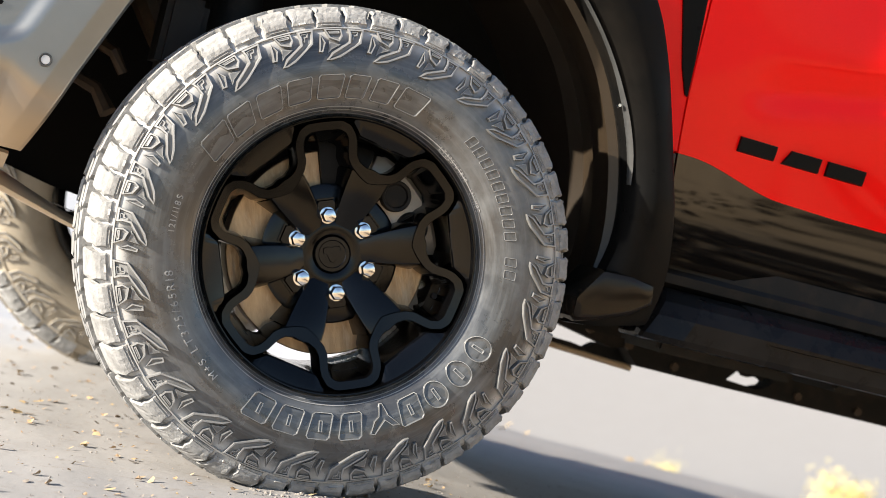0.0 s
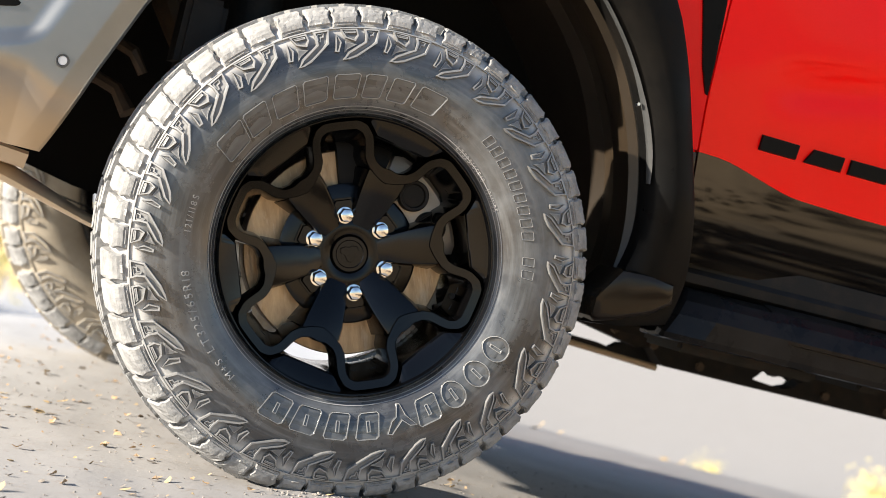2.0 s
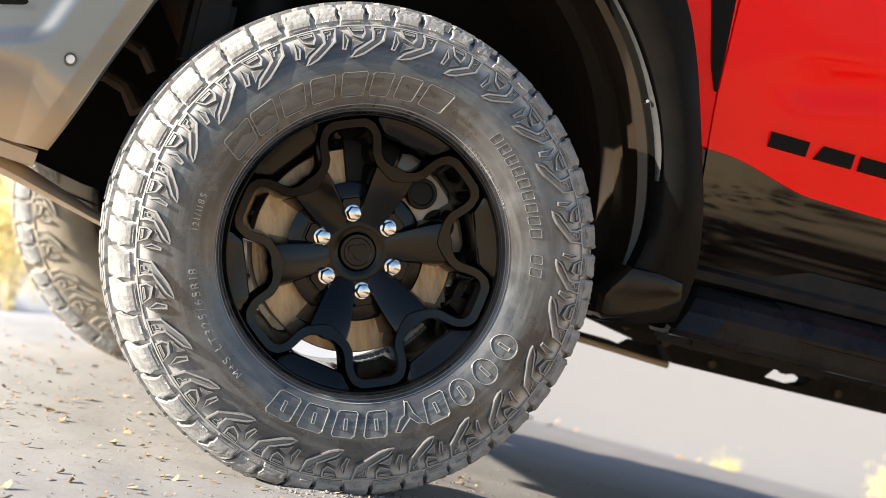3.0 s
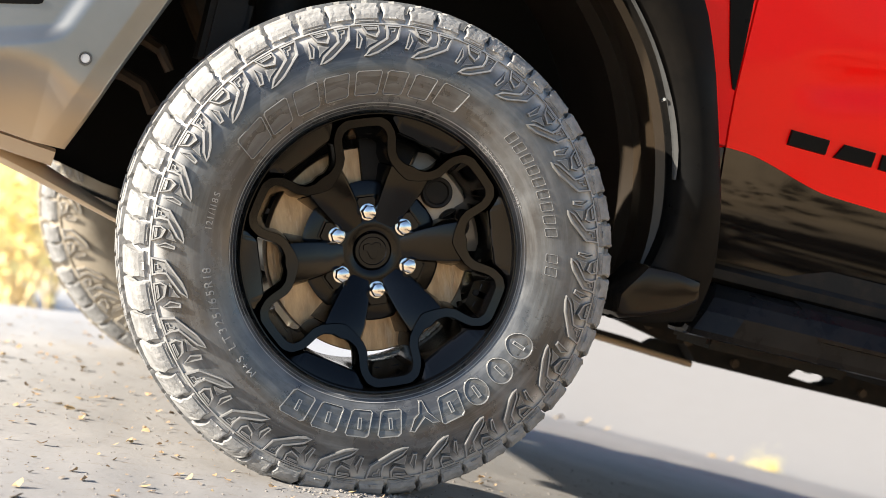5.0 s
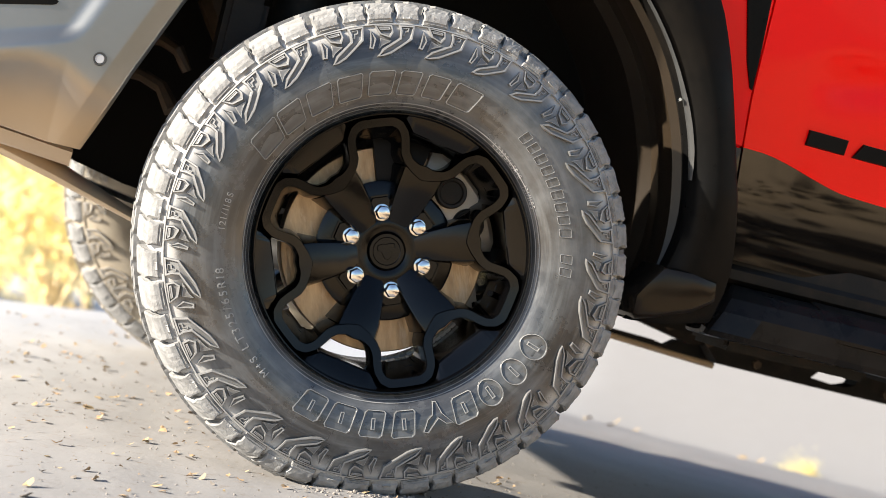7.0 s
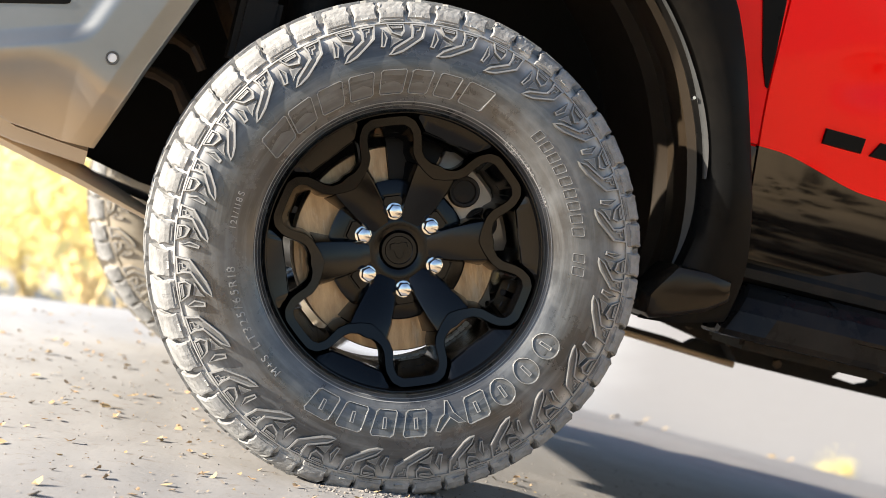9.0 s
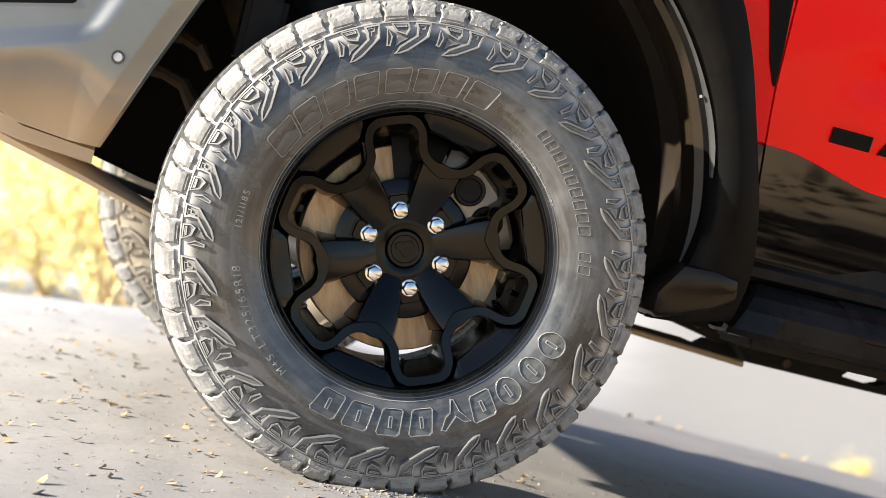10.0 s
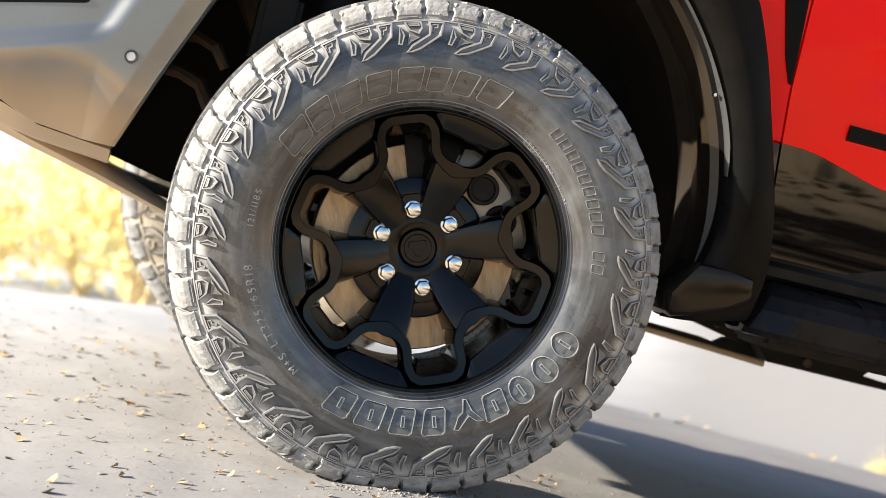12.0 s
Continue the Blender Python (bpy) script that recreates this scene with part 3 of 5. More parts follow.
def build_wheel(parent, m):
    bm = bmesh.new()
    # flower-shaped band with softened edges, its face dished towards the hub
    outer, inner = lobed_ring(LOBE_OUT), lobed_ring(LOBE_IN)
    rows = []
    for p, q in zip(outer, inner):
        rp, rq = p.length, q.length
        u = (p - q).normalized()
        a, b = p - u * 0.0016, q + u * 0.0016
        taper = 0.006 + 0.015 * max(0.0, min(1.0, (rq - 0.196) / 0.018))
        rows.append([(q.x - u.x * taper, 0.012, q.y - u.y * taper), (q.x, face_y(rq) + 0.004, q.y), (b.x, face_y(rq), b.y), (a.x, face_y(rp), a.y), (p.x, face_y(rp) + 0.003, p.y), (p.x + u.x * 0.002, 0.0, p.y + u.y * 0.002)])
    grid_surface(bm, rows, close_u=True, close_v=True)
    wheel = part("wheel", bm, M_RIM, parent, "satin black six-lobed alloy wheel", smooth=True)
    wheel.matrix_basis = m
    spoke = None
    for k in range(6):
        if spoke is None:
            bm = bmesh.new()
            sec = []
            for r, hw, y, ch in ((0.040, 0.0130, -0.004, 0.002), (0.056, 0.0165, -0.0125, 0.003), (0.062, 0.0210, -0.0155, 0.0040), (0.100, 0.0280, -0.0320, 0.0050), (0.128, 0.0320, -0.0440, 0.0055), (0.150, 0.0335, -0.0490, 0.0055)):
                sec.append([(r, yy, s) for s, yy in ((-max(hw + ch, 0.33 * r), 0.032), (-hw - ch, y + 0.013), (-hw - 0.0008, y + 0.0006), (-hw + 0.002, y - 0.0004), (hw - 0.002, y - 0.0004), (hw + 0.0008, y + 0.0006), (hw + ch, y + 0.013), (max(hw + ch, 0.33 * r), 0.032))])
            vs = grid_surface(bm, sec, close_v=True)
            bm.faces.new(vs[0]), bm.faces.new(vs[-1])
            spoke = part("spoke", bm, M_RIM, wheel, smooth=True)
        ob = spoke if k == 0 else new("spoke", spoke.data)
        ob.parent = wheel
        ob.matrix_basis = pose(0, 0, 0, 0, -(60 - 60 * k), 0)
    # bead lip, then a flat dished ring cut away round each lobe, then the barrel
    bm = bmesh.new()
    rows = []
    wide = lobed_ring([(x * 1.0 + (0.0052 if x > 0.02 else 0.0), y + 0.0048) for x, y in LOBE_OUT[:6]] + LOBE_OUT[6:], 1)
    steps = 360
    for i in range(steps):
        a = 2 * math.pi * i / steps
        off = ((math.degrees(a) - 60) + 30) % 60 - 30
        ri = min(0.2418, max(0.2105 / math.cos(radians(off)), ring_reach(wide, a)))
        y = face_y(ri) + 0.0035
        prof = [(0.2475, -0.064), (0.2470, -0.079), (0.2450, -0.0832), (0.2432, -0.0828), (0.2424, -0.0770), (max(0.2412, ri + 0.0004), -0.0700), (ri + 0.0002, y), (ri - 0.0022, y + 0.0026), (ri - 0.0026, y + 0.0075), (ri - 0.0034, y + 0.008),
                (ri - 0.0040, y + 0.030), (0.2085, -0.018), (0.2080, 0.06), (0.2140, 0.20), (0.2200, 0.212), (0.2400, 0.214), (0.2465, 0.212), (0.2465, 0.20), (0.222, 0.19), (0.219, 0.0), (0.244, -0.03)]
        rows.append([(r * math.cos(a), yy, r * math.sin(a)) for r, yy in prof])
    grid_surface(bm, rows, close_u=True, close_v=True)
    part("rim_barrel", bm, M_RIM, wheel, smooth=True)
    bm = bmesh.new()
    revolve(bm, [(0.0335, -0.0085), (0.036, -0.0105), (0.050, -0.0110), (0.060, -0.0100), (0.066, -0.006), (0.0715, -0.001), (0.095, 0.002), (0.120, 0.003), (0.1255, 0.006), (0.126, 0.012), (0.120, 0.028), (0.03, 0.045)], 72)
    part("hub", bm, M_RIM, wheel, smooth=True)
    seat = None
    for k in range(6):
        if seat is None:
            bm = bmesh.new()
            q = [(0.054, -0.0190), (0.087, -0.0205), (0.098, -0.014), (0.098, 0.014), (0.087, 0.0205), (0.054, 0.0190)]
            qi = shrink([(r, s) for r, s in q], 0.0022)
            prism(bm, [(r, 0.012, s) for r, s in q], [(p.x, -0.0090, p.y) for p in qi])
            # a low lip closes the pocket outside the nut
            box(bm, (0.0975, -0.006, -0.0165), (0.1005, 0.012, 0.0165), 0.001)
            seat = part("lug_seat", bm, M_RIM, wheel)
        ob = seat if k == 0 else new("lug_seat", seat.data)
        ob.parent = wheel
        ob.matrix_basis = pose(0, 0, 0, 0, -(90 - 60 * k), 0)
    bm = bmesh.new()
    revolve(bm, [(0.0, -0.0128), (0.024, -0.0128), (0.0255, -0.0142), (0.0310, -0.0142), (0.0325, -0.0120), (0.0325, 0.0)], 64)
    cap = part("centre_cap", bm, M_RIM, wheel, smooth=True)
    bm = bmesh.new()
    q = [(-0.016, 0.013), (-0.006, 0.015), (0.0, 0.012), (0.006, 0.015), (0.016, 0.013), (0.017, 0.004), (0.010, 0.000), (0.006, -0.013), (0.0, -0.016), (-0.006, -0.013), (-0.010, 0.000), (-0.017, 0.004)]
    prism(bm, [(x, -0.0120, z) for x, z in q], [(x * 0.9, -0.0146, z * 0.9) for x, z in q])
    part("cap_emblem", bm, M_RIM, wheel, "plain raised shield emblem")
    build_lugs(wheel)
    bm = bmesh.new()
    c = radians(-29)
    tube(bm, [(0.212 * math.cos(c), 0.02, 0.212 * math.sin(c)), (0.206 * math.cos(c), -0.012, 0.206 * math.sin(c)), (0.200 * math.cos(c), -0.032, 0.200 * math.sin(c))], [0.0075, 0.0055, 0.0050], 12)
    part("valve_stem", bm, M_BADGE, wheel, smooth=True)
    # a strip of stuck-on balance weights inside the barrel
    weight = None
    for k in range(14):
        if weight is None:
            bm = bmesh.new()
            box(bm, (0.2035, 0.100, -0.0055), (0.2090, 0.122, 0.0055), 0.001)
            weight = part("balance_weight", bm, M_WEIGHT, wheel, "pale grey stick-on balance weight")
        ob = weight if k == 0 else new("balance_weight", weight.data)
        ob.parent = wheel
        ob.matrix_basis = pose(0, 0, 0, 0, 52.0 + 3.4 * k, 0)
    return wheel


def build_lugs(wheel):
    first = None
    for k in range(6):
        c = radians(90 - 60 * k)
        if first is None:
            bm = bmesh.new()
            rows = []
            for y, r, hexy in ((0.004, 0.0155, 0), (-0.0105, 0.0155, 0), (-0.0120, 0.0150, 0), (-0.0125, 0.0128, 1), (-0.0250, 0.0126, 1), (-0.0285, 0.0108, 0.6), (-0.0305, 0.0060, 0)):
                row = []
                for i in range(24):
                    a = 2 * math.pi * i / 24
                    f = math.cos(math.pi / 6) / math.cos((a % (math.pi / 3)) - math.pi / 6)
                    rr = r * (1 + hexy * (f - 1) * 1.0) * (1.06 if hexy else 1)
                    row.append((rr * math.cos(a), y, rr * math.sin(a)))
                rows.append(row)
            vs = grid_surface(bm, rows, close_v=True)
            bm.faces.new(vs[-1])
            first = part("lug_nut", bm, M_CHROME, wheel, "polished chrome hexagonal nut", smooth=True)
            ob = first
        else:
            ob = new("lug_nut", first.data)
            ob.parent = wheel
            ob["label"] = first["label"]
        ob.matrix_basis = pose(0.06985 * math.cos(c), 0, 0.06985 * math.sin(c), 0, 15 + 37 * k, 0)


def copy_part(ob, parent, m):
    """A part and its pieces again, on the same meshes."""
    twin = ob.copy()
    scene.collection.objects.link(twin)
    twin.parent, twin.matrix_basis = parent, m
    for ch in ob.children:
        copy_part(ch, twin, ch.matrix_basis)
    return twin


# dusty relief; on raised rims its pale tone is a painted highlight
M_BITER = material("dusty_edge_lit_rubber", (0.28, 0.28, 0.278), 0.36, dark=(0.17, 0.17, 0.168), scale=22, dust=(0.43, 0.43, 0.425), dust_scale=5, dust_lo=0.35, dust_hi=0.9, bump=0.08, bump_scale=260, spec=0.8)
M_HOOK = material("block_face_rubber", (0.13, 0.13, 0.129), 0.28, dark=(0.065, 0.065, 0.064), scale=24, dust=(0.28, 0.28, 0.277), dust_scale=6, dust_lo=0.35, dust_hi=0.9, bump=0.08, bump_scale=260, spec=0.9)

# far tyre's dusty rubber, with warm bounce light painted in as tan
M_WARM_LIT = material("warm_lit_dusty_rubber", (0.40, 0.345, 0.27), 0.7, dark=(0.28, 0.235, 0.175), scale=9, dust=(0.46, 0.41, 0.33), dust_scale=5, dust_lo=0.4, dust_hi=0.8, bump=0.1, bump_scale=200)
M_CROWN = material("dusty_crown_rubber", (0.24, 0.24, 0.238), 0.8, dark=(0.12, 0.12, 0.119), scale=30, dust=(0.36, 0.357, 0.35), dust_scale=18, dust_lo=0.5, dust_hi=0.9)
# pale dust cakes the shoulder outside the lettering
nt = M_RUBBER.node_tree
base_in = nt.nodes["Principled BSDF"].inputs["Base Color"]
was = base_in.links[0].from_socket
tc = nt.nodes.new("ShaderNodeTexCoord")
flat = nt.nodes.new("ShaderNodeVectorMath")
flat.operation = "MULTIPLY"
flat.inputs[1].default_value = (1, 0, 1)
nt.links.new(tc.outputs["Object"], flat.inputs[0])
rad = nt.nodes.new("ShaderNodeVectorMath")
rad.operation = "LENGTH"
nt.links.new(flat.outputs[0], rad.inputs[0])
nz = nt.nodes.new("ShaderNodeTexNoise")
nz.inputs["Scale"].default_value, nz.inputs["Detail"].default_value = 22, 6
nt.links.new(tc.outputs["Object"], nz.inputs["Vector"])
add = nt.nodes.new("ShaderNodeMath")
add.operation = "MULTIPLY_ADD"
add.inputs[1].default_value = 0.03
nt.links.new(nz.outputs["Fac"], add.inputs[0])
nt.links.new(rad.outputs["Value"], add.inputs[2])
mr = nt.nodes.new("ShaderNodeMapRange")
mr.interpolation_type = "SMOOTHSTEP"
mr.inputs["From Min"].default_value, mr.inputs["From Max"].default_value = 0.383, 0.412
mr.inputs["To Max"].default_value = 0.95
nt.links.new(add.outputs[0], mr.inputs["Value"])
part_xyz = nt.nodes.new("ShaderNodeSeparateXYZ")
nt.links.new(tc.outputs["Object"], part_xyz.inputs[0])
ang = nt.nodes.new("ShaderNodeMath")
ang.operation = "ARCTAN2"
nt.links.new(part_xyz.outputs["Z"], ang.inputs[0])
nt.links.new(part_xyz.outputs["X"], ang.inputs[1])
wrap = nt.nodes.new("ShaderNodeCombineXYZ")
nt.links.new(ang.outputs[0], wrap.inputs["X"])
far_out = nt.nodes.new("ShaderNodeMath")
far_out.operation = "MULTIPLY"
far_out.inputs[1].default_value = 34.0
nt.links.new(rad.outputs["Value"], far_out.inputs[0])
nt.links.new(far_out.outputs[0], wrap.inputs["Y"])
smear = nt.nodes.new("ShaderNodeTexNoise")
smear.inputs["Scale"].default_value, smear.inputs["Detail"].default_value, smear.inputs["Roughness"].default_value = 2.6, 7, 0.62
nt.links.new(wrap.outputs[0], smear.inputs["Vector"])
soft_smear = nt.nodes.new("ShaderNodeMapRange")
soft_smear.inputs["From Min"].default_value, soft_smear.inputs["From Max"].default_value, soft_smear.inputs["To Max"].default_value = 0.46, 0.76, 0.34
nt.links.new(smear.outputs["Fac"], soft_smear.inputs["Value"])
smeared = nt.nodes.new("ShaderNodeMix")
smeared.data_type = "RGBA"
smeared.inputs["B"].default_value = (0.27, 0.285, 0.295, 1)
nt.links.new(soft_smear.outputs[0], smeared.inputs["Factor"])
nt.links.new(was, smeared.inputs["A"])
was = smeared.outputs["Result"]
mx = nt.nodes.new("ShaderNodeMix")
mx.data_type = "RGBA"
mx.inputs["B"].default_value = (0.42, 0.415, 0.405, 1)
nt.links.new(mr.outputs[0], mx.inputs["Factor"])
nt.links.new(was, mx.inputs["A"])
nt.links.new(mx.outputs["Result"], base_in)


# ---------------------------------------------------------------- truck
truck = new("pickup_truck")
truck.matrix_world = pose(0, 0, HUB, 0, 13.9, 0)
tagged(truck, "red and black off-road pickup truck, nose up on pale sand", "truck")
SPIN = -20.5
wheel = build_wheel(truck, pose(0, 0, 0, 0, SPIN, 0))
FAR, FAR_X = 2 * TYRE_MID + 1.745, -0.095
build_tyre(truck, pose(0, 0, 0, 0, SPIN, 0))
copy_part(wheel, truck, pose(FAR_X, FAR, 0, 0, 0, 180) @ pose(0, 0, 0, 0, 40, 0))
build_tyre(truck, pose(FAR_X, FAR, 0, 0, 0, 180) @ pose(0, 0, 0, 0, 40, 0), True)


def build_brake(parent, m):
    bm = bmesh.new()
    revolve(bm, [(0.085, 0.030), (0.100, 0.030), (0.102, 0.032), (0.183, 0.032), (0.185, 0.034), (0.185, 0.080), (0.183, 0.082), (0.10, 0.082), (0.085, 0.06)], 96)
    disc = part("brake_disc", bm, M_DISC, parent, "rust-brown brake disc", smooth=True)
    disc.matrix_basis = m
    bm = bmesh.new()
    sec = []
    for i in range(15):
        a = radians(-8 + 64 * i / 14)
        e = 0.006 if i in (0, 14) else 0
        sec.append([(r * math.cos(a), y, r * math.sin(a)) for r, y in ((0.118 + e, 0.022), (0.122 + e, 0.014), (0.160, 0.008 + e), (0.195 - e, 0.012 + e), (0.203 - e, 0.022), (0.203 - e, 0.11), (0.190, 0.115), (0.118 + e, 0.05))])
    vs = grid_surface(bm, sec, close_v=True)
    bm.faces.new(vs[0])
    bm.faces.new(vs[-1])
    cal = part("brake_caliper", bm, M_CALIPER, parent, "dusty cast brake caliper", smooth=True)
    cal.matrix_basis = m
    for a in (10, 34):
        c = radians(a)
        bm = bmesh.new()
        revolve(bm, [(0.0, 0.004), (0.020, 0.004), (0.022, -0.002), (0.0265, -0.003), (0.0285, 0.000), (0.0290, 0.012)], 28)
        p = part("caliper_piston", bm, M_FRAME, cal, "dark round piston housing", smooth=True)
        p.matrix_basis = pose(0.158 * math.cos(c), -0.003, 0.158 * math.sin(c))
    # black plate in front of the disc, next to the caliper
    bm = bmesh.new()
    sec = []
    for i in range(9):
        a = radians(58 + 31 * i / 8)
        sec.append([(r * math.cos(a), y, r * math.sin(a)) for r, y in ((0.108, 0.026), (0.112, 0.018), (0.185, 0.014), (0.200, 0.020), (0.202, 0.10), (0.108, 0.05))])
    vs = grid_surface(bm, sec, close_v=True)
    bm.faces.new(vs[0]), bm.faces.new(vs[-1])
    part("caliper_bracket", bm, M_FRAME, cal, "black plate over the disc beside the caliper", smooth=True)
    bm = bmesh.new()
    box(bm, (0.105, 0.06, -0.13), (0.17, 0.13, -0.05), 0.01)
    tube(bm, [(0.10, 0.09, -0.02), (0.16, 0.10, -0.06), (0.19, 0.13, -0.12), (0.16, 0.2, -0.2)], 0.008)
    tube(bm, [(0.0, 0.10, 0.16), (0.05, 0.16, 0.05), (0.02, 0.3, -0.02)], 0.03)
    box(bm, (-0.07, 0.09, -0.12), (0.09, 0.20, 0.14), 0.02)
    kn = part("steering_knuckle", bm, M_CALIPER, parent, smooth=True)
    kn.matrix_basis = m


build_brake(truck, pose(0, 0, 0, 0, SPIN, 0))

ARCH = [(-0.575, 0.020), (-0.545, 0.090), (-0.506, 0.200), (-0.447, 0.342), (-0.375, 0.480), (-0.26, 0.610), (-0.10, 0.680), (0.10, 0.690), (0.25, 0.645), (0.345, 0.565),
        (0.422, 0.476), (0.470, 0.387), (0.506, 0.290), (0.530, 0.159), (0.520, 0.060), (0.492, -0.020)]


def ease(a, b, v):
    k = max(0.0, min(1.0, (v - a) / (b - a)))
    return k * k * (3 - 2 * k)


def build_flare(parent):
    # inner lip, ridge and outer foot of the moulding behind the wheel, from the top down
    inner = [(-0.10, 0.680), (0.10, 0.690), (0.25, 0.645), (0.345, 0.565), (0.422, 0.476), (0.470, 0.387), (0.503, 0.300), (0.526, 0.180), (0.514, 0.080), (0.478, -0.020)]
    ridge = [(-0.12, 0.730), (0.12, 0.735), (0.29, 0.680), (0.400, 0.580), (0.468, 0.488), (0.515, 0.392), (0.548, 0.287), (0.562, 0.180), (0.560, 0.080), (0.535, -0.012)]
    outer = [(-0.14, 0.800), (0.15, 0.800), (0.36, 0.740), (0.480, 0.605), (0.530, 0.494), (0.562, 0.394), (0.590, 0.302), (0.620, 0.200), (0.640, 0.100), (0.628, 0.010)]
    li, lr, lo = (smooth_path([(x, 0, z) for x, z in p], 2) for p in (inner, ridge, outer))
    rows = []
    for i in range(len(li)):
        k = i / (len(li) - 1)
        tuck = 0.05 * max(0.0, (k - 0.72) / 0.28)
        a, b, c = li[i], lr[i], lo[i]
        rows.append([(a.x + 0.012, 0.055, a.z), (a.x, 0.012 + tuck, a.z), (a.x + 0.003, -0.030 + tuck, a.z + 0.002), (a.lerp(b, 0.5).x, -0.048 + tuck, a.lerp(b, 0.5).z), (b.x, -0.056 + tuck, b.z),
                     (b.lerp(c, 0.25).x, -0.0555 + tuck, b.lerp(c, 0.25).z), (b.lerp(c, 0.9).x, -0.042 + tuck, b.lerp(c, 0.9).z), (c.x, -0.036 + tuck, c.z), (c.x, 0.055, c.z)])
    bm = bmesh.new()
    vs = grid_surface(bm, rows)
    bm.faces.new(vs[-1])
    flare = part("wheel_arch_flare", bm, M_FLARE, parent, "black moulded plastic wheel-arch flare", smooth=True)
    # separate foot of the moulding, below a seam
    bm = bmesh.new()
    q = [(0.464, 0.030), (0.502, 0.092), (0.560, 0.094), (0.612, 0.086), (0.618, 0.048), (0.580, 0.018), (0.520, -0.006), (0.482, -0.015), (0.469, -0.006)]
    ring = []
    for d, y in ((0.0, 0.10), (0.0, -0.024), (0.004, -0.034), (0.016, -0.039)):
        ring.append([(p.x, y + 0.10 * max(0.0, p.x - 0.56) + 0.02 * max(0.0, 0.05 - p.y) / 0.05, p.y) for p in shrink(q, d)])
    vs = grid_surface(bm, ring, close_v=True)
    bm.faces.new(vs[-1]), bm.faces.new(vs[0])
    part("flare_foot", bm, M_FOOT, flare, "glossy black foot of the flare", smooth=True)
    bm = bmesh.new()
    strip = [p for p in li if 0.23 < p.z < 0.60 and p.x > 0.2]
    rows = []
    for p in strip:
        w = 0.0012 + 0.0045 * ease(0.20, 0.30, p.z) * (1 - ease(0.36, 0.47, p.z))
        w *= 0.15 + 0.85 * ease(0.23, 0.31, p.z)
        rows.append([(p.x - 0.0005, -0.020, p.z), (p.x - 0.0025 * ease(0.22, 0.30, p.z), -0.030, p.z), (p.x - 0.001, -0.0340, p.z), (p.x + w, -0.0375 - 0.25 * w, p.z), (p.x + w + 0.002, -0.030, p.z)])
    grid_surface(bm, rows)
    part("flare_lip", bm, M_LIP, flare, "scuffed grey lip edge", smooth=True)
    bm = bmesh.new()
    bmesh.ops.create_cone(bm, cap_ends=True, segments=16, radius1=0.005, radius2=0.003, depth=0.006, matrix=pose(0.455, -0.034, 0.392, 90, 0, 0))
    part("clip", bm, M_CHROME, flare, smooth=True)
    return flare


M_FOOT = material("glossy_black_moulding", (0.016, 0.0115, 0.0075), 0.18, scale=20, rough_var=0.04, spec=0.24)
M_LIP = material("scuffed_grey_plastic", (0.070, 0.073, 0.074), 0.4, 0.1, dark=(0.025, 0.025, 0.025), scale=26, amount=0.9)
build_flare(truck)


